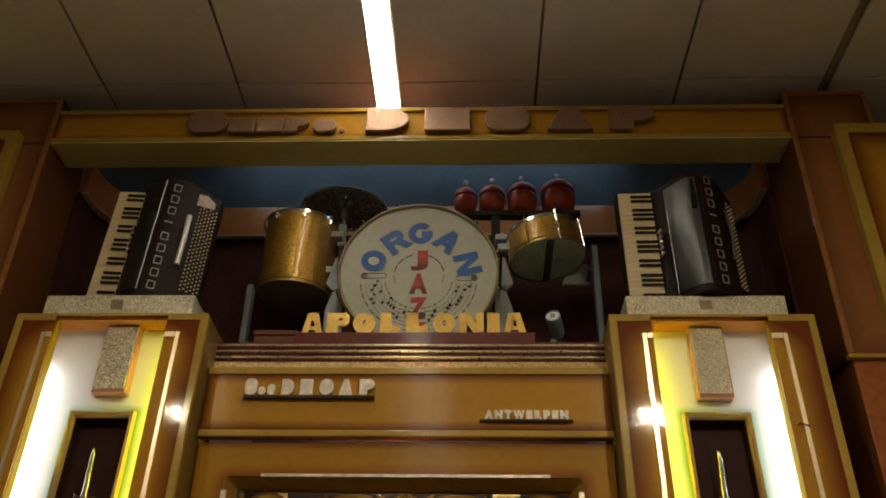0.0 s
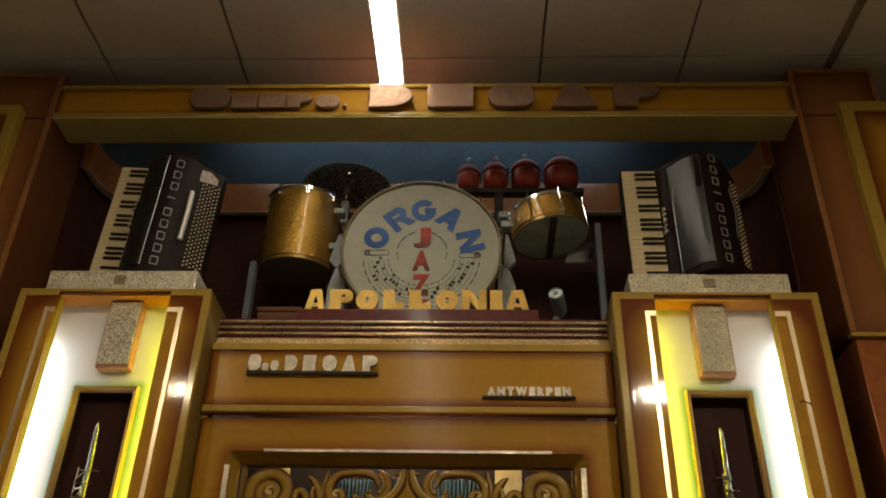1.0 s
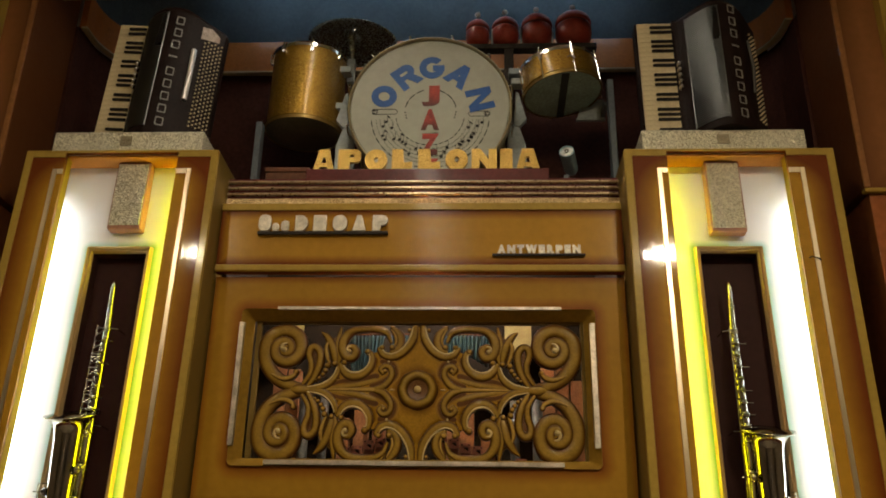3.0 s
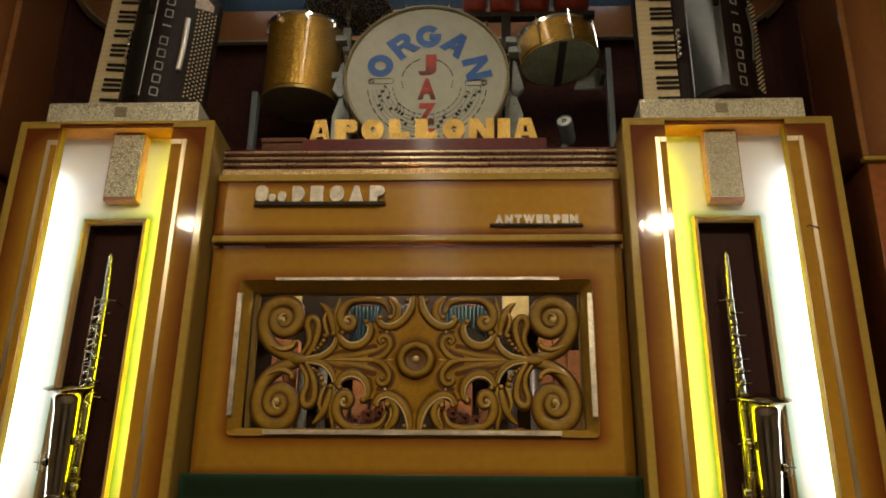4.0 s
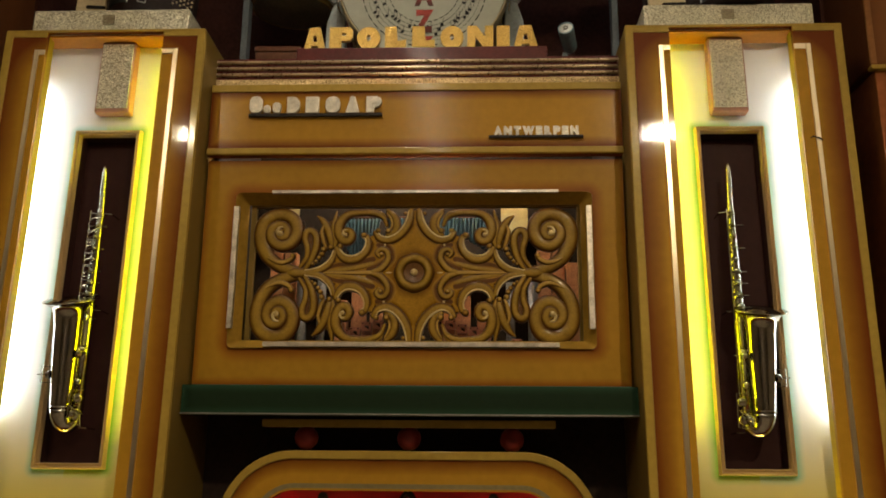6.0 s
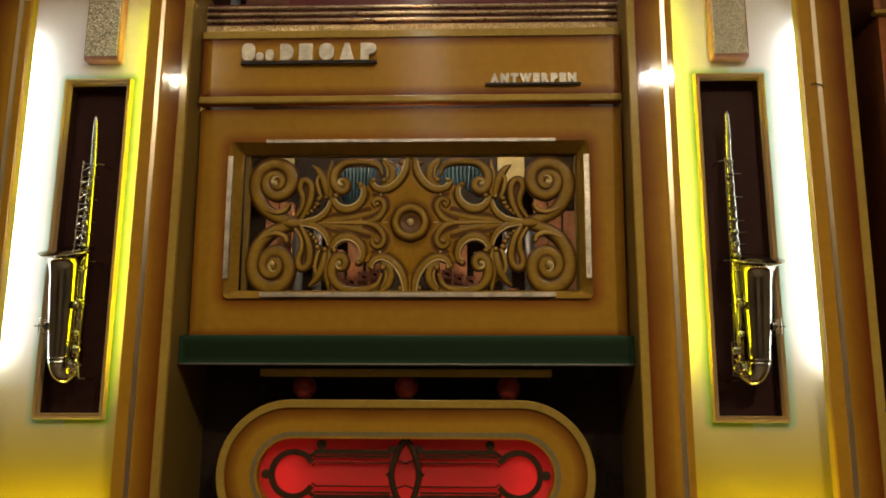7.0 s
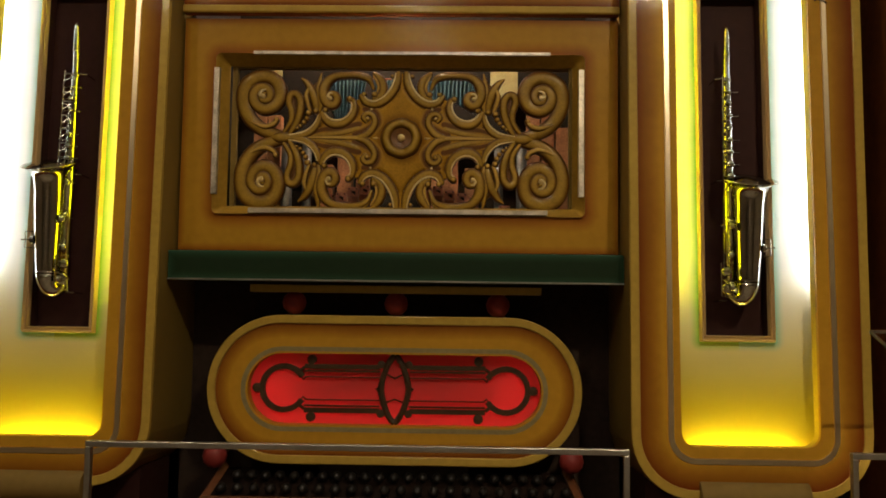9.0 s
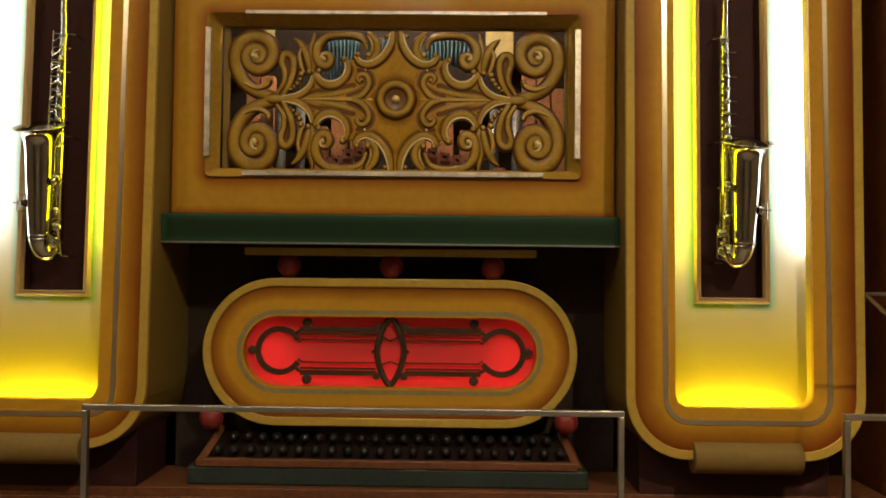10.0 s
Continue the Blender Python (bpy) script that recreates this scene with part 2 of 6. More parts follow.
pale_grey = mat("pale grey-blue paint", (0.33, 0.37, 0.37), 0.5, 0, 0, 0.12)
grey_blue = mat("grey-blue paint", (0.11, 0.13, 0.145), 0.45, 0, 0, 0.15)
red_paint = mat("red lacquer", (0.29, 0.040, 0.024), 0.38, 0, 0.15, 0.15)
maroon = mat("maroon paint", (0.10, 0.012, 0.010), 0.4, 0, 0.2, 0.15)
plaster = mat("tan plaster", (0.26, 0.21, 0.15), 0.8, 0, 0, 0.06)
carpet = mat("brown floor", (0.235, 0.198, 0.153), 0.7, 0, 0, 0.2, 8, 0.3)
wood_red = mat("red-brown wood", (0.125, 0.045, 0.018), 0.42, 0, 0.15, 0.2, 5, 0.15)
tile_mat = mat("mineral ceiling tile", (0.69, 0.68, 0.675), 0.85, 0, 0, 0.05, 4, 0.4, 300)
joint_mat = mat("ceiling joint", (0.30, 0.27, 0.23), 0.7)
blue_paint = mat("slate blue paint", (0.105, 0.140, 0.165), 0.6, 0, 0, 0.1)
orange_paint = mat("orange-tan paint", (0.54, 0.19, 0.045), 0.45, 0, 0.2, 0.08)
strip_light = glow("light strip", (1.0, 0.88, 0.69), 16.5)
lamp_white = glow("white tube", (0.80, 0.92, 1.0), 12.5)
lamp_yellow = glow("yellow tube", (0.88, 0.86, 0.0), 15.5)
lamp_amber = glow("amber tube", (1.0, 0.81, 0.13), 32.0)
lamp_red = glow("red tube", (1.0, 0.45, 0.50), 4.9)
lamp_blue = glow("blue tube", (0.58, 0.75, 0.92), 4.6)
spot_glow = glow("spot lamp", (1.0, 0.81, 0.52), 1180.0)
spot_bright = glow("bright spot lamp", (1.0, 0.82, 0.54), 3300.0)
frosted_red = diffuser("red sheet", (0.75, 0.135, 0.125))

# ---- the room ----
CEIL = 4.19
room = [("wall_north", (-5, 5, 4.6, 4.75, 0, CEIL)), ("wall_south", (-5, 5, -6.15, -6.0, 0, CEIL)), ("wall_west", (-5.15, -5, -6.15, 4.75, 0, CEIL)), ("wall_east", (5, 5.15, -6.15, 4.75, 0, CEIL))]
for name, b in room:
    tagged(part(name, box(*b), plaster), "plain cream plaster wall of the hall", "wall", kind="structure")
tagged(part("floor", box(-5.15, 5.15, -6.15, 4.75, -0.1, 0), carpet), "pale brown floor of the hall", "floor", kind="structure")
tagged(part("stage", box(-5, 5, 2.25, 4.6, 0, 0.74), maroon, bevel=0.01), "dark red-brown wooden stage under the organ", "stage", kind="structure")

# ceiling tiles in rows along the hall, with a slot for the light strip
SLOT = (-0.207, -0.097)
xs_right = [SLOT[1], 0.541, 1.186, 1.834] + [1.866 + 0.645 * i for i in range(6)]
xs_left = [SLOT[0]] + [-0.84 - 0.626 * i for i in range(8)]
bm = bmesh.new()
for a, b in list(zip(xs_right, xs_right[1:])) + [(q, p) for p, q in zip(xs_left, xs_left[1:])]:
    y = 2.895
    cuts = [4.6] + [2.895 - 1.2 * i for i in range(8)]
    for y1, y0 in zip(cuts, cuts[1:]):
        sag = random.uniform(0, 0.004)
        a2, b2 = max(a, -4.99), min(b, 4.99)
        if b2 - a2 > 0.05:
            box(a2 + 0.006, b2 - 0.006, max(y0, -6) + 0.005, y1 - 0.005, CEIL + sag, CEIL + 0.02, bm)
tagged(part("ceiling", bm, tile_mat, bevel=0.003), "beige suspended ceiling of long mineral tiles with dark joints", "ceiling", kind="structure")
bm = box(-5, 5, -6, 4.6, CEIL + 0.024, CEIL + 0.06)
tagged(part("ceiling_void", bm, joint_mat), "dark grid above the ceiling tiles", "ceiling", kind="structure")
strip = thing("ceiling_light", pose(-0.152, 0, CEIL), "long recessed fluorescent light strip in the ceiling", "ceiling light")
part("diffuser", box(-0.053, 0.053, -5.9, 3.11, 0.004, 0.012), strip_light, strip, "glowing white diffuser")
bm = box(-0.056, -0.053, -5.9, 3.11, -0.002, 0.02)
box(0.053, 0.056, -5.9, 3.11, -0.002, 0.02, bm)
part("frame", bm, steel, strip)
for x in (-2.06, 1.66):
    sp = thing("ceiling_spotlight", pose(x, -0.69, CEIL), "small round ceiling spotlight with a metal ring", "spotlight", "spotlights before the stage")
    part("lamp_glass", lathe([(0, -0.012), (0.05, -0.012), (0.05, -0.004)], n=24), spot_bright if x > 0 else spot_glow, sp)
    part("rim", lathe([(0.051, -0.002), (0.051, -0.016), (0.07, -0.012), (0.073, -0.001), (0.051, -0.001)], n=32), steel, sp)

# ---- the two lit pillars ----
PX, LEAN_BACK = 1.108, -1.95


def pillar(side):
    p = thing("organ_pillar", pose(side * PX, 2.72, 0.943, LEAN_BACK), "ochre lacquered organ pillar with a glowing white and yellow niche", "organ pillar", "lit pillars of the organ")
    s = side
    W, TOP = 0.364, 1.994 if s > 0 else 2.001
    HOLE = TOP - 0.010

    def flared(pts):
        """One pillar's outer side is a little wider at the top."""
        return [(x + (0.004 + 0.014 * z / TOP if s > 0 and x > 0 else 0.0), z) for x, z in pts]
    LOW = -0.009 if s > 0 else 0.0
    outer = flared(rrect(0, (TOP + LOW) / 2, W, (TOP - LOW) / 2, 0.19, 0.004, 10))
    rim_in = flared(rrect(0, (0.028 + LOW + TOP - 0.009) / 2, W - 0.028, (TOP - 0.009 - 0.028 - LOW) / 2, 0.165, 0.004, 10))
    hole_in = rrect(0, (0.15 + HOLE) / 2, 0.212, (HOLE - 0.15) / 2, 0.045, 0.004, 10)
    m = airbrushed("airbrushed pillar lacquer", OCHRE, RUST, 0, TOP / 2, W - 0.024, TOP / 2 - 0.024, 0.165, 0.075, power=0.7)
    part("front_panel", ring(rim_in, hole_in, 0.004, 0.02), m, p)
    part("edge_rim", ring(outer, rim_in, 0.0, 0.02), beige, p, "beige rounded edge band", bevel=0.003)
    for q in (-1, 1):
        a, b = sorted((q * 0.213, q * (W - 0.027) + (0.0175 if s > 0 and q > 0 else 0.0)))
        part("top_cap", box(a, b, 0.001, 0.019, TOP - 0.028, TOP - 0.0085), beige, p)
    back_in = flared(rrect(0, TOP / 2, W - 0.018, TOP / 2 - 0.01, 0.175, 0.004, 10))
    part("casing", ring(outer, back_in, 0.02, 0.42), casing_paint, p, "beige side casing in a darker shaded colour")
    part("back_board", prism(back_in, 0.30, 0.31), black, p)
    # niche: a thick lip hides the tubes, which light a white board behind it
    lip_out = rrect(0, (0.138 + HOLE) / 2, 0.224, (HOLE - 0.138) / 2, 0.05, 0.004, 10)
    part("lip", ring(lip_out, hole_in, 0.02, 0.055), lip_paint, p, "amber lacquered lip")
    cav_out = rrect(0, (0.084 + HOLE + 0.001) / 2, 0.286, (HOLE + 0.001 - 0.084) / 2, 0.05, 0.004, 10)
    cav_in = rrect(0, (0.09 + HOLE - 0.001) / 2, 0.280, (HOLE - 0.001 - 0.09) / 2, 0.05, 0.004, 10)
    part("niche_lining", ring(cav_out, cav_in, 0.0205, 0.105), white_paint, p)
    part("lid", box(-0.279, 0.279, 0.0205, 0.1045, HOLE - 0.009, HOLE - 0.0015), lining, p, "amber lacquered lid")
    nx = -0.006 if s > 0 else 0.016
    niche = rrect(nx, (0.474 + 1.642) / 2, 0.114, (1.642 - 0.474) / 2, 0.003, 0.003, 10)
    # lime and sea: each tube's tint is put into the airbrushed green
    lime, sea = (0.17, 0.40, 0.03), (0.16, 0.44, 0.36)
    # the yellow foot is the low tube's light, painted into the board
    board = airbrushed("white board with green airbrushing and yellow light", (0.80, 0.79, 0.76), sea if s > 0 else lime, 0, 1.03, 0.5, 1.5, 0.01, 0.02, 0.5, 0.1, hole=(nx, 1.0585, 0.119, 0.5885, 0.004), hole_margin=0.034, power=1.3, vary=0.012, foot=((0.44, 0.35, 0.02), 0.24, 0.84), edge_low_x=lime if s > 0 else sea)
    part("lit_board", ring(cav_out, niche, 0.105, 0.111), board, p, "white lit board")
    # saxophone niche
    fo = rrect(nx, (0.469 + 1.648) / 2, 0.120, (1.648 - 0.469) / 2, 0.004, 0.004, 10)
    fi = rrect(nx, (0.490 + 1.624) / 2, 0.099, (1.624 - 0.490) / 2, 0.002, 0.002, 10)
    fm = rrect(nx, (0.473 + 1.643) / 2, 0.1155, (1.643 - 0.473) / 2, 0.003, 0.003, 10)
    bm = ring(fo, fm, 0.097, 0.105, y0i=0.080)
    f1 = rrect(nx, (0.480 + 1.636) / 2, 0.1095, (1.636 - 0.480) / 2, 0.003, 0.003, 10)
    f2 = rrect(nx, (0.486 + 1.630) / 2, 0.1035, (1.630 - 0.486) / 2, 0.002, 0.002, 10)
    ring(fm, f1, 0.080, 0.105, bm, y0i=0.090)
    ring(f1, f2, 0.090, 0.105, bm, y0i=0.085)
    ring(f2, fi, 0.085, 0.105, bm, y0i=0.098)
    part("niche_frame", bm, gold_strip, p, "pale gold moulded frame")
    part("niche_side", ring(fm, fi, 0.105, 0.15), niche_felt, p)
    part("niche_back", prism(fm, 0.15, 0.16), niche_felt, p, "dark mahogany backing board")
    part("white_tube", tube([(s * 0.248, 0.070, 0.66), (s * 0.248, 0.070, 1.80)], 0.012, 12), lamp_white, p, "white fluorescent tube")
    part("yellow_tube", tube([(-s * 0.248, 0.068, 0.62), (-s * 0.248, 0.068, 1.9)], 0.010, 12), lamp_yellow, p, "yellow fluorescent tube")
    part("floor_tube", tube([(-0.16, 0.080, 0.114), (0.16, 0.080, 0.114)], 0.010, 12), lamp_amber, p, "yellow fluorescent tube")
    # strip round the niche, open at the top
    STRIP = TOP - 0.078
    path = [(0.252, STRIP), (0.252, 1.80)] + [(x, z) for x, z in rrect(0, 1.0, 0.252, 0.895, 0.075, 0.004, 8)[:9]][::-1] + [(x, z) for x, z in rrect(0, 1.0, 0.252, 0.895, 0.075, 0.004, 8)[-9:]][::-1] + [(-0.252, 1.80), (-0.252, STRIP)]
    bm = bmesh.new()
    cs = []
    for i, (x, z) in enumerate(path):
        a = Vector(path[max(i - 1, 0)]) if i else Vector(path[0])
        b = Vector(path[min(i + 1, len(path) - 1)])
        d = (b - a).normalized()
        n = Vector((-d.y, d.x))
        cs.append([bm.verts.new((x + 0.009 + n.x * o, y, z + n.y * o)) for o, y in ((-0.0095, 0.0060), (-0.0075, 0.0010), (0.0075, 0.0010), (0.0095, 0.0060))])
    for a, b in zip(cs, cs[1:]):
        for k in range(3):
            bm.faces.new((a[k], a[k + 1], b[k + 1], b[k]))
    for q in (-1, 1):
        a, b = sorted((q * 0.2125, q * 0.2424 + 0.009))
        box(a, b, 0.001, 0.0045, STRIP - 0.019, STRIP, bm)
    part("inlay_strip", bm, inlay, p, "polished metal strip round the niche")
    # sparkling block and plinth
    bc, bz = (-0.004, 1.690) if s > 0 else (0.029, 1.704)
    bm = box(bc - 0.063, bc + 0.063, 0.058, 0.105, bz, HOLE - 0.010)
    blk = part("sparkle_block", bm, pink_edge, p, "pink-edged sparkle block", bevel=0.006)
    part("sparkle_face", box(bc - 0.057, bc + 0.057, 0.054, 0.058, bz + 0.014, HOLE - 0.020), silver_glitter, blk, "silver sparkle face", bevel=0.002)
    part("plinth", box(-0.293 if s > 0 else -0.279, 0.297 if s > 0 else 0.293, 0.015, 0.36, TOP, TOP + 0.088), silver_glitter, p, "silver sparkle plinth", bevel=0.004)
    part("badge", box(-0.022, 0.022, 0.011, 0.015, TOP + 0.028, TOP + 0.066), badge_mat, p)
    if s > 0:
        part("hook", tube([(0.232, -0.001, 1.563), (0.240, -0.006, 1.567), (0.262, -0.006, 1.560), (0.272, 0.002, 1.557)], 0.0025, 6), black, p, "small dark wire hook")
    # rounded foot
    bm = tube([(-0.16, 0.02, -0.002), (0.17, 0.02, -0.002)], 0.05, 64)
    part("foot_roll", bm, dull_beige, p, "rounded beige foot", bevel=0.003)
    part("foot_block", box(-0.3, 0.3, 0.12, 0.40, -0.142, 0.06), niche_felt, p)
    return p


lining = mat("amber lacquer lining", (0.46, 0.19, 0.04), 0.6, 0, 0.0, 0.08, spec=0.05)
# amber lip, made yellower with the tube's light put into the colour
lip_paint = mat("amber lip lacquer with yellow light", (0.50, 0.36, 0.03), 0.6, 0, 0.0, 0.08, spec=0.05)
dull_beige = mat("dull beige paint", (0.165, 0.105, 0.030), 0.55, 0, 0.05, 0.06, 3, 0.03, spec=0.08)
# beige casing lacquer with the shade of the sides put into its colour
casing_paint = mat("shade-toned casing lacquer", (0.165, 0.106, 0.024), 0.45, 0, 0.2, 0.08, 4, 0.06, spec=0.1)
pink_edge = mat("pink lacquer", (0.36, 0.17, 0.12), 0.4, 0, 0.2, 0.1)
badge_mat = glitter("tarnished sparkle", (0.42, 0.36, 0.24), (0.16, 0.13, 0.08), 420, 0.6, 0.6)
pillar(-1)
pillar(1)

# ---- centre: fascia, grille panel, shelf ----
fascia = thing("fascia_panel", pose(0, 2.893, 2.497), "ochre lacquered fascia panel with airbrushed brown edges", "panel")
m = airbrushed("airbrushed fascia lacquer", OCHRE, RUST, 0, 0.1365, 0.735, 0.105, 0.004, 0.035, coat=0.26, gloss=0.15)
part("board", box(-0.739, 0.739, 0, 0.03, 0.0, 0.273), m, fascia, bevel=0.003)
part("top_band", box(-0.738, 0.738, -0.006, 0.0, 0.243, 0.271), beige, fascia, bevel=0.002)
part("bottom_moulding", box(-0.739, 0.739, -0.014, 0.0, 0.0, 0.026), beige, fascia, "beige bottom moulding", bevel=0.005)

lower = thing("grille_panel", pose(0, 2.912, 1.69), "ochre lacquered panel with a rectangular opening for the carved grille", "panel")
GO = rrect(0, 0.397, 0.737, 0.397, 0.002, 0.002, 8)
GI = rrect(0, 0.397, 0.6235, 0.2735, 0.017, 0.017, 8)
m = airbrushed("airbrushed panel lacquer", (0.345, 0.174, 0.013), (0.19, 0.045, 0.003), 0, 0.397, 0.744, 0.400, 0.004, 0.03, hole=(0, 0.397, 0.625, 0.275, 0.02), hole_margin=0.05, power=1.2, coat=0.24, gloss=0.16)
part("board", ring(GO, GI, 0, 0.05), m, lower)
fr_o = rrect(0, 0.397, 0.625, 0.275, 0.018, 0.018, 8)
fr_i = rrect(0, 0.397, 0.588, 0.243, 0.004, 0.004, 8)
part("opening_frame", ring(fr_o, fr_i, -0.012, 0.046, y0i=0.040), mat("olive-brown lacquer", (0.28, 0.16, 0.022), 0.4, 0, 0.3, 0.1, 5, spec=0.1), lower, "", bevel=0.002)
part("silver_edge", box(-0.496, 0.508, -0.016, -0.002, 0.668, 0.678), silver_trim, lower, "worn silver edging")
part("silver_edge", box(-0.5, 0.5, -0.018, -0.002, 0.127, 0.142), silver_trim, lower, "worn silver edging")
for s in (-1, 1):
    e = 0.612 if s > 0 else -0.619
    part("silver_edge", box(e - 0.009, e + 0.009, -0.017, -0.002, 0.19, 0.62), silver_trim, lower, "worn silver edging")

shelf = thing("shelf", pose(0, 2.835, 1.587), "dark green lacquered shelf below the carved grille", "shelf")
part("board", box(-0.743, 0.743, 0, 0.08, 0, 0.096), airbrushed("green lacquer with lighter edges", (0.009, 0.020, 0.009), (0.021, 0.058, 0.031), 0, 0.048, 0.743, 0.048, 0.002, 0.030, coat=0.1, gloss=0.2, power=1.6), shelf, bevel=0.004)
part("lower_strip", box(-0.743, 0.743, -0.002, 0.0, 0.0, 0.005), steel, shelf)

rib_metal = mat("pale bronze rib", (0.40, 0.30, 0.18), 0.28, 0.75, 0, 0.15, 9, 0.2, 70)
ledge_glitter = glitter("dull gold sparkle", (0.80, 0.58, 0.28), (0.26, 0.17, 0.07), 420, 0.6, 1.0)
ledge = thing("ledge", pose(0, 2.93, 2.77), "dark ribbed ledge with silver lines above the fascia", "ledge")
part("sparkle_strip", box(-0.744, 0.744, 0.015, 0.05, 0.0, 0.045), ledge_glitter, ledge, "gold sparkle strip")
for i in range(3):
    part("rib", tube([(-0.744, 0.018, 0.064 + 0.025 * i), (0.744, 0.018, 0.062 + 0.025 * i)], 0.0075, 14), rib_metal, ledge, "pale metal rib")
part("top_board", box(-0.744, 0.744, 0.02, 0.75, 0.115, 0.13), maroon, ledge)
part("riser", box(-0.744, 0.744, 0.021, 0.06, 0.046, 0.1145), maroon, ledge)

moulding_brown = mat("brown moulding lacquer", (0.27, 0.115, 0.037), 0.4, 0, 0.25, 0.12, 5, 0.06, spec=0.12)
# ---- outer frame: columns, header beam, alcove ----
for s in (-1, 1):
    c = thing("side_column", pose(s * 1.6, 2.85, 0.74), "red-brown lacquered side column of the organ front", "column", "side columns")
    a, b = sorted((0, s * 0.36))
    m = airbrushed("airbrushed column lacquer", (0.235, 0.092, 0.028), (0.12, 0.040, 0.012), s * 0.18, 2.69, 0.18, 0.64, 0.003, 0.10)
    part("upper_shaft", box(a, b, 0, 0.32, 2.06, 3.33), m, c, bevel=0.004)
    a, b = sorted((s * 0.02, s * 0.36))
    part("lower_shaft", box(a, b, 0.01, 0.32, 0, 2.05), brown, c, bevel=0.004)
    part("ledge_line", box(min(a, s * 0.0), max(b, s * 0.0), -0.012, 0.02, 2.046, 2.062), beige, c, bevel=0.003)
    for q0, q1 in ((0.0, 0.022), (0.338, 0.36)):
        e0, e1 = sorted((s * q0, s * q1))
        part("edge_moulding", box(e0, e1, -0.010, 0.0, 2.064, 3.328), moulding_brown, c, bevel=0.003)
    e0, e1 = sorted((s * 0.0225, s * 0.3375))
    part("cap_moulding", box(e0, e1, -0.010, 0.0, 3.306, 3.328), moulding_brown, c, bevel=0.003)
    part("cross_groove", box(e0, e1, -0.002, 0.0, 3.070, 3.078), mahogany, c)
    w = thing("wing_panel", pose(1.764 if s > 0 else -1.722, 2.80, 0.70), "ochre wing panel with a beige frame beside the column", "panel", "wing panels")
    fo = rrect(s * 0.55, 1.575, 0.55, 1.575, 0.01, 0.01, 4)
    fi = rrect(s * 0.55, 1.575, 0.50, 1.525, 0.01, 0.01, 4)
    part("frame", ring(fo, fi, 0, 0.05), beige, w, "beige frame", bevel=0.004)
    part("field", prism(fi, 0.010, 0.018), airbrushed("airbrushed wing lacquer", OCHRE, RUST, s * 0.55, 1.575, 0.5, 1.525, 0.01, 0.09), w)

beam = thing("header_beam", pose(0, 2.85, 3.82), "ochre header beam with raised metal lettering shapes", "beam")
part("face_board", box(-1.6, 1.6, 0.006, 0.175, 0.0, 0.18), airbrushed("airbrushed beam lacquer", OCHRE, RUST, 0, 0.09, 1.6, 0.075, 0.003, 0.03), beam)
part("lower_edge", box(-1.6, 1.6, -0.004, 0.006, 0.0, 0.022), beige, beam, bevel=0.003)
part("upper_edge", box(-1.6, 1.6, -0.004, 0.006, 0.158, 0.18), beige, beam, bevel=0.003)
# bounced light of the tubes is put into the underside's olive colour
part("underside", box(-1.6, 1.6, 0.0, 0.175, -0.006, 0.0), mat("bounce-tinted lacquer", (0.50, 0.45, 0.17), 0.4, 0, 0.2, 0.08), beam, "underside with greenish bounced light in its colour")


def u_wall(x, yf, yb, r, thick, z0, z1, n=10):
    """A wall on a U-shaped plan with rounded inner corners."""
    pts = [(-x, yf)]
    for i in range(n + 1):
        a = radians(180 - 90 * i / n)
        pts.append((-x + r + r * math.cos(a), yb - r + r * math.sin(a)))
    for i in range(n + 1):
        a = radians(90 - 90 * i / n)
        pts.append((x - r + r * math.cos(a), yb - r + r * math.sin(a)))
    pts.append((x, yf))
    bm = bmesh.new()
    rows = []
    for i, (px, py) in enumerate(pts):
        d = Vector(pts[min(i + 1, len(pts) - 1)]) - Vector(pts[max(i - 1, 0)])
        d.normalize()
        nx, ny = -d.y, d.x
        rows.append([bm.verts.new((px + o * nx, py + o * ny, z)) for o, z in ((0, z0), (thick, z0), (thick, z1), (0, z1))])
    for a, b in zip(rows, rows[1:]):
        for k in range(4):
            bm.faces.new((a[k], a[(k + 1) % 4], b[(k + 1) % 4], b[k]))
    bm.faces.new(rows[0])
    bm.faces.new(rows[-1][::-1])
    return bm


alcove = thing("drum_alcove", pose(0, 0, 0), "alcove with a blue upper wall, orange band and dark lower wall", "alcove", kind="structure")
part("dark_wall", u_wall(1.585, 3.165, 3.58, 0.3, 0.02, 2.9, 3.78), mahogany, alcove)
part("orange_band", u_wall(1.555, 3.165, 3.54, 0.3, 0.03, 3.78, 3.95), orange_paint, alcove, "orange-tan curved band")
part("band_edge", u_wall(1.548, 3.165, 3.533, 0.3, 0.03, 3.772, 3.78), ivory, alcove)
bm = u_wall(1.57, 3.165, 3.555, 0.3, 0.02, 3.945, 4.18)
for v in bm.verts:
    v.co.y -= 0.5 * (v.co.z - 3.945)
part("blue_wall", bm, blue_paint, alcove, "blue painted upper wall")
part("alcove_roof", box(-1.59, 1.59, 3.14, 3.598, 4.1805, 4.189), blue_paint, alcove, "blue painted roof of the alcove")
# unseen board, added to keep the blue tube's light off the ceiling
part("baffle", box(-1.59, 1.59, 3.118, 3.128, 4.0, 4.188), black, alcove)
part("back_closing", box(-1.62, 1.62, 3.6, 3.64, 0.74, 4.185), black, alcove)
bt = thing("alcove_lamp", pose(0, 3.26, 4.130), "bluish fluorescent tube hidden behind the header beam", "lamp")
part("tube", tube([(-0.95, 0, 0), (0.95, 0, 0)], 0.012, 10), lamp_blue, bt)
part("holder", box(-1.0, 1.0, -0.015, 0.015, 0.016, 0.05), white_paint, bt)

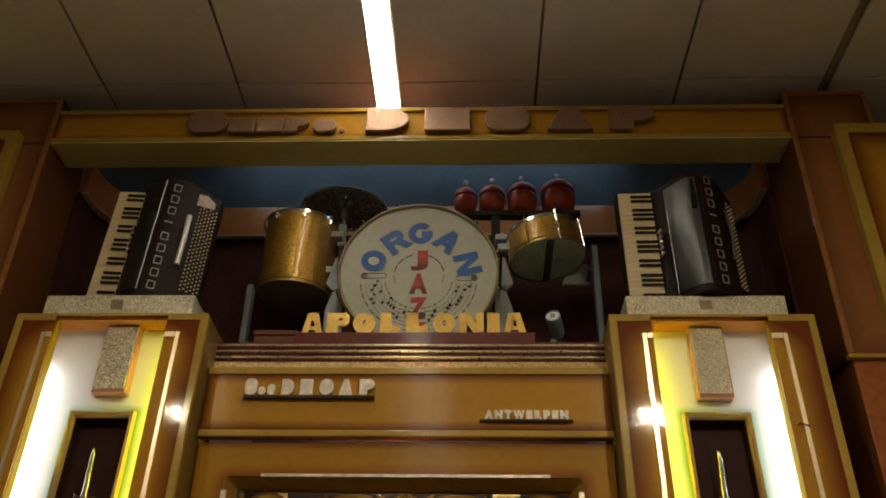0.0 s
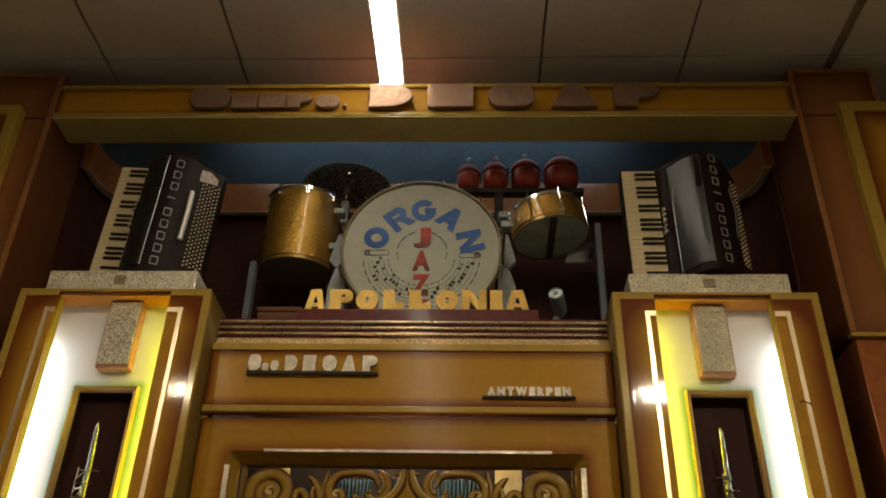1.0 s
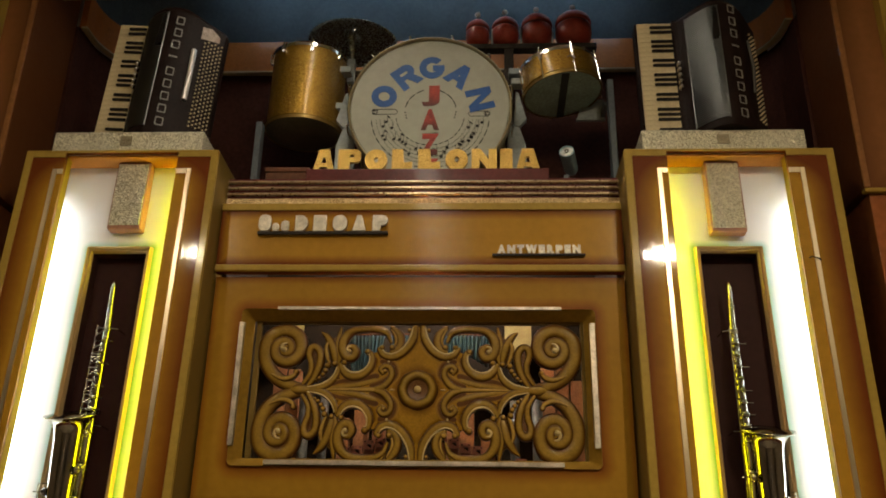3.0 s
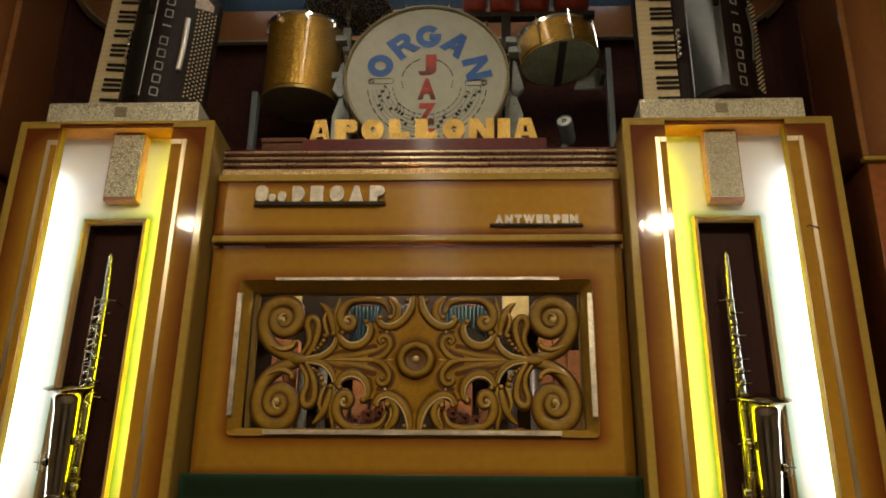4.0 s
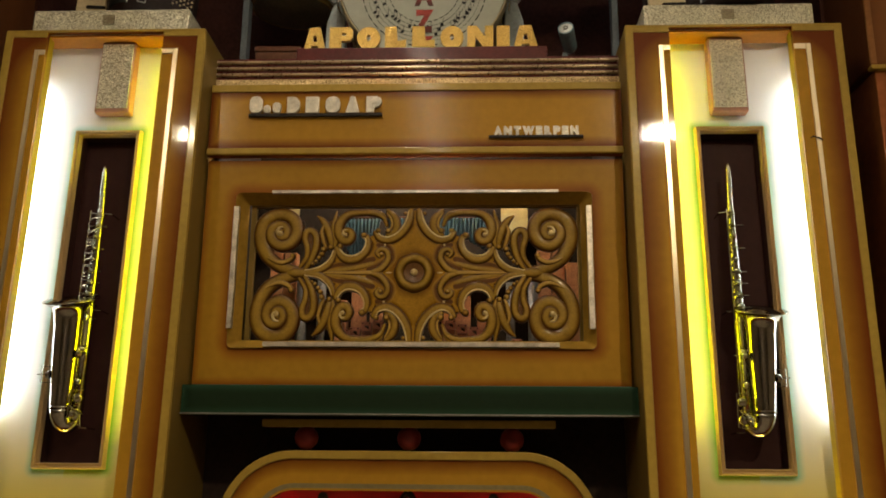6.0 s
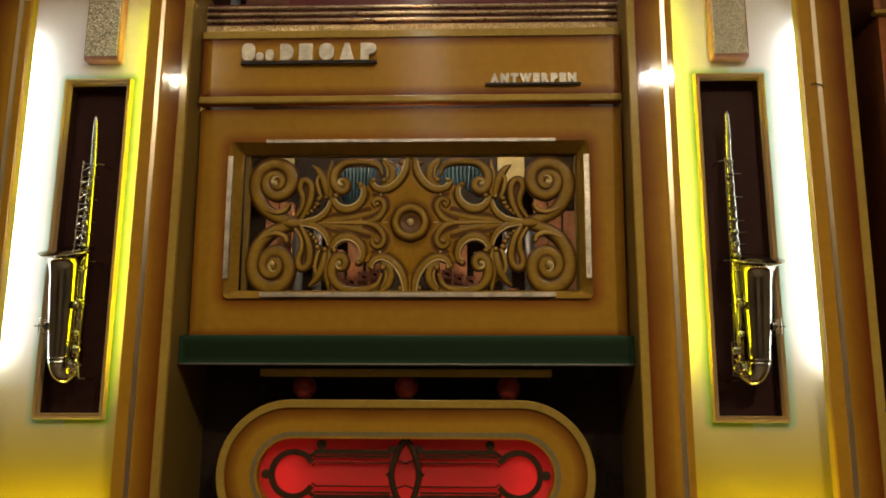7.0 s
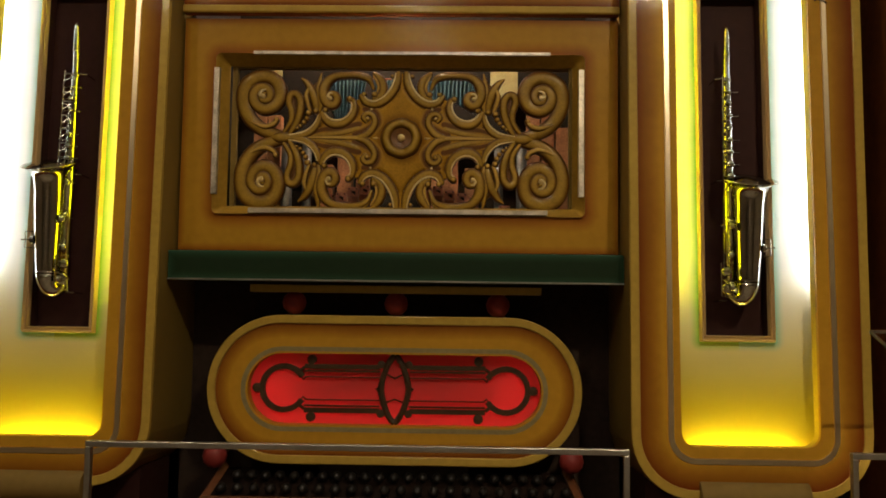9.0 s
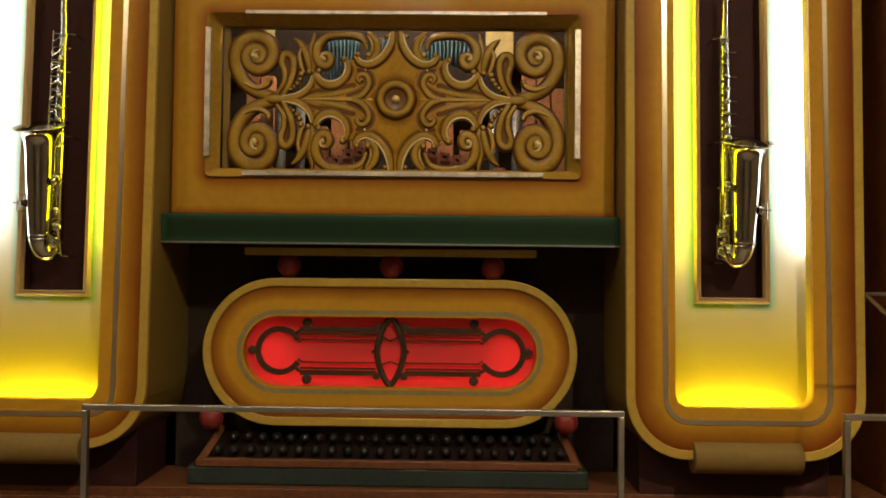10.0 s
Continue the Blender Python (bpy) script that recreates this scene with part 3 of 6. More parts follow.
# ---- lower niche ----
tagged(part("niche_back", box(-0.78, 0.78, 3.14, 3.17, 0.74, 1.69), niche_dark), "dark back wall of the console niche", "wall", kind="structure")
tagged(part("niche_ceiling", box(-0.744, 0.744, 2.92, 3.14, 1.60, 1.69), black), "dark soffit above the console", "ceiling", kind="structure")
table = thing("console_table", pose(0, 2.83, 0.741), "red-brown wooden board under the console", "table")
part("top_board", box(-1.6, 1.6, 0.004, 0.31, 0.030, 0.059), wood_red, table, bevel=0.003)
part("front_edge", box(-1.6, 1.6, 0.0, 0.022, 0.0, 0.0295), wood_red, table, bevel=0.004)
part("plinth_board", box(-1.6, 1.6, 0.0225, 0.31, 0.0, 0.0295), black, table)


# ---- lettering and flat drawing helpers ----
def letters(text, size, depth=0.002, weight=0.0, spacing=1.0):
    """Raised letters of the built-in font as a mesh: x along the line, facing -y, centred in x, standing on z = 0."""
    cu = bpy.data.curves.new("lettering", "FONT")
    cu.body, cu.size, cu.extrude, cu.offset, cu.align_x, cu.space_character, cu.resolution_u = text, size, depth / 2, weight, "CENTER", spacing, 4
    ob = bpy.data.objects.new("lettering", cu)
    scene.collection.objects.link(ob)
    bpy.context.view_layer.update()
    me = bpy.data.meshes.new_from_object(ob.evaluated_get(bpy.context.evaluated_depsgraph_get()))
    bpy.data.objects.remove(ob)
    bpy.data.curves.remove(cu)
    bm = bmesh.new()
    bm.from_mesh(me)
    bpy.data.meshes.remove(me)
    bmesh.ops.transform(bm, matrix=Matrix.Rotation(radians(90), 4, "X"), verts=bm.verts)
    return bm


def moved(bm, m):
    bmesh.ops.transform(bm, matrix=m, verts=bm.verts)
    return bm


def fitted(bm, width, height):
    """Scales a letter mesh to a width and height, its lower left edge at x = -width / 2, z = 0."""
    xs, zs = [v.co.x for v in bm.verts], [v.co.z for v in bm.verts]
    sx, sz = width / (max(xs) - min(xs)), height / (max(zs) - min(zs))
    cx, z0 = (max(xs) + min(xs)) / 2, min(zs)
    for v in bm.verts:
        v.co.x, v.co.z = (v.co.x - cx) * sx, (v.co.z - z0) * sz
    return bm


def arc_band(cx, cz, r, w, a0, a1, y0, y1, bm=None, n=24):
    """A flat band along part of a circle, angles in degrees from +x."""
    bm = bm or bmesh.new()
    prev = None
    for i in range(n + 1):
        a = radians(a0 + (a1 - a0) * i / n)
        q = [bm.verts.new((cx + k * math.cos(a), y, cz + k * math.sin(a))) for k, y in ((r - w / 2, y0), (r + w / 2, y0), (r + w / 2, y1), (r - w / 2, y1))]
        if prev:
            for j in range(4):
                bm.faces.new((prev[j], prev[(j + 1) % 4], q[(j + 1) % 4], q[j]))
        else:
            bm.faces.new(q)
        prev = q
    bm.faces.new(prev[::-1])
    return bm


# ---- drums in the alcove ----
TOP_BOARD = 2.9
drum_head = mat("aged drum head", (0.385, 0.385, 0.315), 0.5, 0, 0.0, 0.05, 3, spec=0.2)
print_blue = mat("blue print", (0.03, 0.10, 0.32), 0.5, 0, 0, 0.1)
print_red = mat("red print", (0.45, 0.05, 0.03), 0.5, 0, 0, 0.2, 20, second=(0.12, 0.02, 0.015))
# each red letter fades to a dark foot, in steps of the letters' spacing
nt = print_red.node_tree
tc = nt.nodes.new("ShaderNodeTexCoord")
sep = nt.nodes.new("ShaderNodeSeparateXYZ")
nt.links.new(tc.outputs["Object"], sep.inputs[0])
share = math_node(nt, "FRACT", math_node(nt, "DIVIDE", math_node(nt, "SUBTRACT", sep.outputs[2], 0.412 + 0.108), 0.1155))
fade = nt.nodes.new("ShaderNodeMapRange")
fade.interpolation_type = "SMOOTHSTEP"
fade.inputs[1].default_value, fade.inputs[2].default_value = 0.05, 0.72
nt.links.new(share, fade.inputs[0])
mix = nt.nodes.new("ShaderNodeMix")
mix.data_type = "RGBA"
mix.inputs[6].default_value = (0.07, 0.02, 0.015, 1)
nt.links.new(fade.outputs[0], mix.inputs[0])
nt.links.new(nt.nodes[print_red["colour_mix"]].outputs[2], mix.inputs[7])
nt.links.new(mix.outputs[2], nt.nodes["Principled BSDF"].inputs["Base Color"])
print_black = mat("black print", (0.01, 0.01, 0.01), 0.6)
hoop_mat = mat("pale aged hoop", (0.36, 0.30, 0.17), 0.4, 0.2, 0.12, 0.15, 12, spec=0.2)
dull_head = mat("grey drum head", (0.48, 0.66, 0.58), 0.4, 0, 0, 0.2, 10)

bass = thing("bass_drum", pose(0.012, 3.1, TOP_BOARD), "bass drum with blue and red lettering on a cream head", "bass drum")
R, CZ = 0.343, 0.412
ax = (0, 1, 0)
part("shell", lathe([(R - 0.012, 0.04), (R - 0.012, 0.33)], ax, (0, 0, CZ), 64), gold_glitter, bass, "gold sparkle shell", smooth=True)
part("head", lathe([(0, 0.012), (R - 0.014, 0.012), (R - 0.009, 0.016), (R - 0.009, 0.03)], ax, (0, 0, CZ), 64), drum_head, bass, "cream drum head")
part("rear_head", lathe([(0, 0.34), (R - 0.012, 0.34)], ax, (0, 0, CZ), 48), drum_head, bass)
for y in (0.0, 0.31):
    part("hoop", lathe([(R - 0.0085, y + 0.045), (R - 0.0085, y + 0.002), (R - 0.004, y - 0.003), (R, y), (R + 0.002, y + 0.045), (R - 0.0085, y + 0.045)], ax, (0, 0, CZ), 72), hoop_mat, bass, "", smooth=False)
def block_letter(ch, w, h, k, y0, y1):
    """A heavy capital of width w, height h and stroke k, centred in x and z."""
    bm = bmesh.new()
    a, b = w / 2, h / 2
    step = 0.0003
    if ch == "O":
        turn = [2 * math.pi * i / 32 for i in range(32)]
        ring([(a * math.cos(t), b * math.sin(t)) for t in turn], [((a - k) * math.cos(t), (b - k) * math.sin(t)) for t in turn], y0, y1, bm)
    elif ch == "G":
        arc_band(0, 0, b - k / 2, k, 42, 352, y0, y1, bm, 28)
        box(0.004, b - 0.001, y0 - step, y1, -k * 0.55, k * 0.35, bm)
    elif ch == "R":
        box(-a, -a + k, y0, y1, -b, b, bm)
        box(-a + k, a * 0.25, y0, y1, b - k, b, bm)
        box(-a + k, a * 0.25, y0, y1, -0.012, k - 0.020, bm)
        arc_band(a * 0.25, (b - 0.012) / 2, (b + 0.012 - k) / 2, k, 90, -90, y0, y1, bm, 12)
        prism([(-0.010, -0.004), (a - k * 1.2, -b), (a, -b), (0.026, -0.004)], y0 - step, y1, bm)
    elif ch == "A":
        prism([(-a, -b), (-a + k * 1.05, -b), (0.012, b - 0.018), (0.015, b), (-0.015, b)], y0, y1, bm)
        prism([(a - k * 1.05, -b), (a, -b), (0.015, b), (-0.015, b), (-0.012, b - 0.018)], y0 - step, y1, bm)
        box(-a * 0.55, a * 0.55, y0 - 2 * step, y1, -b * 0.55, -b * 0.55 + k * 0.75, bm)
    else:
        box(-a, -a + k, y0, y1, -b, b, bm)
        box(a - k, a, y0, y1, -b, b, bm)
        prism([(-a, b), (-a + k, b), (a, -b), (a - k, -b)], y0 - step, y1, bm)
    return bm


for ch, x, z, a in (("O", -0.193, 0.054, 73), ("R", -0.100, 0.152, 37), ("G", 0.006, 0.194, 1), ("A", 0.124, 0.154, -37), ("N", 0.210, 0.037, -76)):
    bm = block_letter(ch, 0.104, 0.108, 0.030, -0.001, 0.001)
    part("letter_" + ch.lower(), moved(bm, pose(x, 0.0105, CZ + z) @ Matrix.Rotation(radians(-a), 4, "Y")), print_blue, bass)
for ch, z in (("J", 0.054), ("A", -0.06), ("Z", -0.176), ("Z", -0.292)):
    bm = fitted(letters(ch, 0.1, 0.001, 0.006), 0.076, 0.1)
    part("letter_" + ch.lower(), moved(bm, pose(0.003, 0.0105, CZ + z - 0.049)), print_red, bass)
for a in (20, 42, 64, 116, 138, 160):
    part("ring_dash", arc_band(0.004, CZ - 0.02, 0.107, 0.004, a - 9, a + 9, 0.0105, 0.012, None, 6), print_black, bass)
for s in (-1, 1):
    for k in range(3):
        part("ring_dot", lathe([(0, 0), (0.003, 0), (0.003, 0.002)], ax, (0.004 + s * (0.106 - 0.003 * k), 0.0105, CZ - 0.024 - 0.013 * k), 8), print_black, bass)
bm = bmesh.new()
for r, w in ((0.246, 0.004), (0.142, 0.003)):
    for a in range(186, 356, 10):
        arc_band(0.003, CZ - 0.036, r, w, a, a + 7, 0.0105, 0.012, bm, 4)
for i in range(5):
    arc_band(0.003, CZ - 0.036, 0.162 + 0.016 * i, 0.0012, 186, 354, 0.0107, 0.012, bm, 40)
rnd = random.Random(4)
for k in range(30):
    a, r = radians(190 + 160 * k / 29), rnd.choice((0.17, 0.186, 0.202, 0.218))
    x, z = 0.003 + r * math.cos(a), CZ - 0.036 + r * math.sin(a)
    lathe([(0, 0), (0.0066, 0), (0.0066, 0.0015)], ax, (x, 0.0105, z), 8, bm)
    box(x + 0.0046, x + 0.0066, 0.0105, 0.012, z, z + 0.030, bm)
    if k % 3 == 0:
        prism([(x + 0.0066, z + 0.030), (x + 0.0066, z + 0.022), (x + 0.018, z + 0.014), (x + 0.018, z + 0.020)], 0.0105, 0.012, bm)
for s in (-1, 1):
    cxs = 0.003 + s * 0.194
    drop_z, wide = (0.012, 0.044) if s > 0 else (0.0, 0.052)
    cxs += 0.012 if s > 0 else 0.0
    mid = CZ - 0.020 - drop_z
    for up in (0.0, 0.024):
        box(cxs - wide + 0.008, cxs + wide - 0.010, 0.0105, 0.012, mid - 0.0132 + up, mid - 0.0108 + up, bm)
    for turn in range(3):
        arc_band(cxs + s * (wide - 0.014), mid, 0.0125 - 0.0042 * turn, 0.0022, 0, 360 if turn < 2 else 250, 0.0105, 0.012, bm, 16)
    arc_band(cxs - s * (wide - 0.008), mid, 0.012, 0.0022, 90 if s > 0 else -90, 270 if s > 0 else 90, 0.0105, 0.012, bm, 10)
part("staff_print", bm, print_black, bass, "black music staff drawing")["kind"] = "stuff"
for k in range(12):
    a = radians(15 + 30 * k)
    x, z = (R + 0.006) * math.cos(a), CZ + (R + 0.006) * math.sin(a)
    part("tension_claw", tube([(x * 0.985, -0.004, CZ + (z - CZ) * 0.985), (x * 1.01, -0.006, CZ + (z - CZ) * 1.01), (x * 1.025, 0.03, CZ + (z - CZ) * 1.025), (x * 1.02, 0.12, CZ + (z - CZ) * 1.02)], 0.0045, 6), chrome, bass)
for s in (-1, 1):
    part("spur", tube([(s * 0.26, 0.1, CZ - 0.22), (s * 0.33, 0.06, 0.0)], 0.006, 8), chrome, bass)
    cr = thing("drum_cradle", pose(0.012 + s * 0.36, 3.2, TOP_BOARD), "pale grey-blue wooden cradle boards beside the bass drum", "cradle", "drum cradles")
    part("upper_board", prism([(s * x, z) for x, z in ((-0.03, 0.372), (-0.01, 0.372), (0.004, 0.545), (0.016, 0.535), (0.048, 0.405), (0.02, 0.372))][::s], 0.0, 0.03), pale_grey, cr, bevel=0.005)
    part("lower_board", prism([(s * x, z) for x, z in ((-0.05, 0.0), (0.05, 0.0), (0.042, 0.285), (0.016, 0.372), (-0.03, 0.372))][::s], 0.004, 0.034), pale_grey, cr, bevel=0.005)


def drum(name, m, r, h, label, lugs, head_mat, wire=False):
    """wire: a snare drum with rods over its whole height and a snare band; otherwise a tom with clips at its top rim alone."""
    d = thing(name, m, label, "drum")
    part("shell", lathe([(r, 0.012), (r, h - 0.012)], n=48), gold_glitter, d, "gold sparkle shell", smooth=True)
    part("bottom_head", lathe([(0, 0.002), (r - 0.004, 0.002), (r, 0.008)], n=48), head_mat, d, "grey drum head")
    part("top_head", lathe([(0, h - 0.002), (r - 0.004, h - 0.002), (r, h - 0.008)], n=48), drum_head, d)
    for z in (0.0, h - 0.016):
        part("rim", lathe([(r + 0.001, z), (r + 0.005, z), (r + 0.005, z + 0.014), (r + 0.008, z + 0.016), (r + 0.001, z + 0.016), (r + 0.001, z)], n=56), chrome if z > 0 else rim_gold, d, "chrome rim" if z > 0 else "tarnished gold rim", smooth=False)
    for k in range(lugs):
        a = 2 * math.pi * (k + 0.3) / lugs
        c, s_ = math.cos(a), math.sin(a)
        rod = part("tension_rod", tube([((r + 0.012) * c, (r + 0.012) * s_, -0.006 if wire else h - 0.035), ((r + 0.012) * c, (r + 0.012) * s_, h + 0.012)], 0.0026, 6), chrome, d)
        part("lug", moved(box(-0.007, 0.007, -0.010, 0.008, -0.012, 0.012), Matrix.Translation((r * c, r * s_, h - 0.03)) @ Matrix.Rotation(a + math.pi / 2, 4, "Z")), chrome, rod)
    if wire:
        part("snare_band", box(-0.016, 0.016, -r * 0.97, r * 0.97, -0.003, 0.001), mat("snare band", (0.07, 0.09, 0.09), 0.5), d, "dark snare band")
        part("strainer", tube([(0.02, -r - 0.004, h * 0.55), (0.03, -r - 0.02, h * 0.5), (0.045, -r - 0.012, h * 0.42)], 0.006, 8), chrome, d)
    return d


rim_gold = mat("tarnished gold rim", (0.30, 0.20, 0.06), 0.35, 0.7, 0, 0.2, 20)
drum("tom_tom", pose(-0.549, 3.275, 3.276, 2, 1.5, 0), 0.162, 0.367, "gold sparkle floor tom with chrome rims", 8, mat("dark drum head", (0.17, 0.18, 0.13), 0.4, 0, 0, 0.2, 10))
drum("snare_drum", pose(0.575, 3.19, 3.412, -3, -7, 0), 0.164, 0.135, "gold sparkle snare drum with chrome rims and rods", 8, dull_head, True)

cym = thing("cymbal", pose(-0.362, 3.31, TOP_BOARD), "dark bronze cymbal on a grey stand", "cymbal")
dark_bronze = mat("dark bronze", (0.42, 0.46, 0.46), 0.26, 0.75, 0, 0.12, 12, 0.02, 60)
bm = lathe([(0.009, 0.040), (0.022, 0.038), (0.036, 0.028), (0.046, 0.016), (0.07, 0.011), (0.12, 0.001), (0.17, -0.014), (0.205, -0.030), (0.205, -0.0318), (0.17, -0.0162), (0.12, -0.0012), (0.07, 0.0085), (0.045, 0.0135), (0.034, 0.0255), (0.022, 0.0355), (0.009, 0.0375)], n=72)
part("plate", moved(bm, Matrix.Translation((0, 0, 0.905)) @ Matrix.Rotation(radians(3), 4, "X")), dark_bronze, cym, smooth=True)
part("rod", tube([(0, 0, 0.0), (0, 0, 0.955)], 0.007, 10), chrome, cym)
part("clutch", lathe([(0, 0.81), (0.012, 0.81), (0.012, 0.83), (0.017, 0.832), (0.017, 0.862), (0.009, 0.868), (0, 0.868)], n=18), chrome, cym)
part("stand_block", box(-0.016, 0.016, -0.016, 0.016, 0.66, 0.78), pale_grey, cym)

rack = thing("block_rack", pose(0.42, 3.26, TOP_BOARD), "black rack bar carrying the temple blocks", "rack")
part("bar", box(-0.28, 0.32, -0.025, 0.025, 0.788, 0.814), black, rack, bevel=0.003)
part("post", box(-0.09, -0.05, -0.02, 0.02, 0.0, 0.788), black, rack)
for x in (-0.145, -0.015, 0.125):
    part("divider", tube([(x, -0.012, 0.814), (x, -0.012, 0.90)], 0.004, 8), pale_grey, rack)
for x, r, h, sl in ((0.2115, 0.0535, 0.128, 0.080), (0.336, 0.0605, 0.139, 0.087), (0.477, 0.0695, 0.151, 0.094), (0.642, 0.081, 0.160, 0.099)):
    tb = thing("temple_block", pose(x, 3.26, 3.7145), "round red lacquered temple block with a slit and white knob", "temple block", "temple blocks on the rack")
    low = [(0, 0.0), (r * 0.55, 0.0), (r * 0.82, h * 0.07), (r * 0.95, h * 0.2), (r, h * 0.36), (r * 0.995, h * 0.5), (r * 0.97, sl - 0.006), (r * 0.93, sl - 0.003)]
    part("lower_shell", lathe(low, n=36), red_paint, tb, smooth=True)
    part("slit", lathe([(r * 0.932, sl - 0.006), (r * 0.932, sl + 0.006)], n=36), black, tb)
    part("upper_shell", lathe([(r * 0.93, sl + 0.001), (r * 1.0, sl + 0.003), (r * 0.99, sl + (h - sl) * 0.3), (r * 0.91, sl + (h - sl) * 0.62), (r * 0.72, sl + (h - sl) * 0.87), (r * 0.4, h * 0.995), (0, h * 1.01)], n=36), red_paint, tb, smooth=True)
    part("stem", tube([(0, 0, h * 0.98), (0, 0, h + 0.034)], 0.006, 8), grey_blue, tb)
    part("knob", lathe([(0, h + 0.058), (0.009, h + 0.055), (0.013, h + 0.046), (0.009, h + 0.036), (0, h + 0.033)], n=16), mat("pale grey paint", (0.78, 0.80, 0.80), 0.3), tb, "pale grey knob", smooth=True)

for x, z in ((-0.715, 3.28), (0.775, 3.475)):
    po = thing("drum_post", pose(x, 3.16, TOP_BOARD), "grey-blue painted upright post of the drum frame", "post", "posts of the drum frame")
    part("upright", box(-0.013, 0.013, 0, 0.05, 0, z - TOP_BOARD), grey_blue, po, bevel=0.003)
    part("foot", box(-0.018, 0.018, -0.01, 0.12, 0, 0.02), grey_blue, po)
for x0, x1, y, z in ((-0.44, -0.345, 3.2, 3.55), (-0.44, -0.36, 3.2, 3.365), (0.345, 0.415, 3.16, 3.505), (0.355, 0.42, 3.16, 3.455)):
    br = thing("drum_bracket", pose(x0, y, z), "short grey-blue bracket arm between drum and frame", "bracket", "brackets of the drum frame")
    part("arm", box(0, x1 - x0, 0, 0.05, 0, 0.03), pale_grey, br, bevel=0.004)
    part("bolt", lathe([(0, -0.005), (0.008, -0.005), (0.008, 0.0)], (0, -1, 0), ((x1 - x0) / 2, 0.0, 0.015), 8), chrome, br)

pl = thing("backing_plate", pose(0.68, 3.3, TOP_BOARD), "pale grey plate on the post behind the snare drum", "plate")
part("plate", prism([(-0.04, 0.455), (0.085, 0.455), (0.085, 0.56), (0.0, 0.56)], 0.0, 0.012), pale_grey, pl, bevel=0.002)
part("arm", box(0.07, 0.085, -0.095, 0.0, 0.47, 0.49), grey_blue, pl)

# ---- the name on the ledge ----
sign = thing("name_board", pose(0, 2.985, TOP_BOARD), "maroon board with a row of gold sparkle capital letters", "sign")
part("board", box(-0.455, 0.487, -0.012, 0.06, 0.0, 0.056), maroon, sign, bevel=0.004)
spans = [("A", -0.433, -0.349), ("P", -0.335, -0.246), ("O", -0.230, -0.141), ("L", -0.123, -0.043), ("L", -0.020, 0.066), ("O", 0.087, 0.175), ("N", 0.189, 0.287), ("I", 0.300, 0.349), ("A", 0.362, 0.455)]


def slab_letter(ch, w, h, y0, y1):
    """A heavy slab capital with small counters, centred in x, standing on z = 0."""
    bm = bmesh.new()
    step = 0.0004
    if ch == "A":
        for q in (-1, 1):
            prism([(q * x * w, z * h) for x, z in ((0.5, 0), (0.19, 0), (0.06, 0.62), (0.06, 1), (0.24, 1))][::-q], y0, y1, bm)
        box(-0.06 * w, 0.06 * w, y0, y1, 0.62 * h, h, bm)
        box(-0.17 * w, 0.17 * w, y0 + step, y1, 0.18 * h, 0.36 * h, bm)
    elif ch == "P":
        box(-0.5 * w, 0.02 * w, y0, y1, 0, h, bm)
        box(0.02 * w, 0.2 * w, y0, y1, 0.74 * h, h, bm)
        box(0.02 * w, 0.2 * w, y0, y1, 0.38 * h, 0.62 * h, bm)
        prism([(0.2 * w, 0.38 * h), (0.36 * w, 0.38 * h), (0.5 * w, 0.52 * h), (0.5 * w, 0.88 * h), (0.36 * w, h), (0.2 * w, h)], y0, y1, bm)
    elif ch == "O":
        turn = [2 * math.pi * i / 32 for i in range(32)]
        ring([(0.5 * w * math.cos(t), h / 2 + 0.5 * h * math.sin(t)) for t in turn], [(0.09 * w * math.cos(t), h / 2 + 0.14 * h * math.sin(t)) for t in turn], y0, y1, bm)
    elif ch == "L":
        prism([(-0.5 * w, 0), (0.5 * w, 0), (0.5 * w, 0.42 * h), (0.10 * w, 0.36 * h), (0.04 * w, h), (-0.5 * w, h)], y0, y1, bm)
    elif ch == "N":
        box(-0.5 * w, -0.18 * w, y0, y1, 0, h, bm)
        box(0.18 * w, 0.5 * w, y0, y1, 0, h, bm)
        prism([(-0.5 * w, h), (-0.14 * w, h), (0.5 * w, 0), (0.14 * w, 0)], y0 - step, y1, bm)
    else:
        box(-0.5 * w, 0.5 * w, y0, y1, 0, h, bm)
    return bm


for ch, x0, x1 in spans:
    part("letter_" + ch.lower(), moved(slab_letter(ch, x1 - x0, 0.093, -0.007, 0.007), pose((x0 + x1) / 2, 0.012, 0.0565)), letter_glitter, sign)
lamp = thing("small_spotlight", pose(0.56, 3.0, TOP_BOARD), "small pale blue cylindrical spotlight tilted on the ledge", "spotlight")
AIM = Vector((-0.24, -0.90, 0.26)).normalized()
REAR = Vector((0.0, 0.0, 0.143)) - AIM * 0.125
part("housing", lathe([(0, 0), (0.02, 0.0), (0.026, 0.012), (0.028, 0.03), (0.030, 0.123), (0.0265, 0.125), (0.0265, 0.118)], AIM, REAR, 28), mat("pale blue enamel", (0.20, 0.31, 0.36), 0.3, 0, 0.3, 0.1), lamp, smooth=False)
lens = part("lens", lathe([(0, 0.123), (0.012, 0.122), (0.0265, 0.118)], AIM, REAR, 24), mat("pale lens glass", (0.66, 0.69, 0.68), 0.25, 0, 0.3, 0.1), lamp, "white lens")
for x in (-0.008, 0.0, 0.008):
    part("lens_rib", tube([REAR + AIM * 0.1235 + Vector((x, 0, -0.014)), REAR + AIM * 0.1235 + Vector((x, 0, 0.014))], 0.0012, 6), steel, lens)
part("lens_ring", lathe([(0.005, 0.1245), (0.009, 0.1245), (0.009, 0.1225), (0.005, 0.1225), (0.005, 0.1245)], AIM, REAR, 20), black, lens)
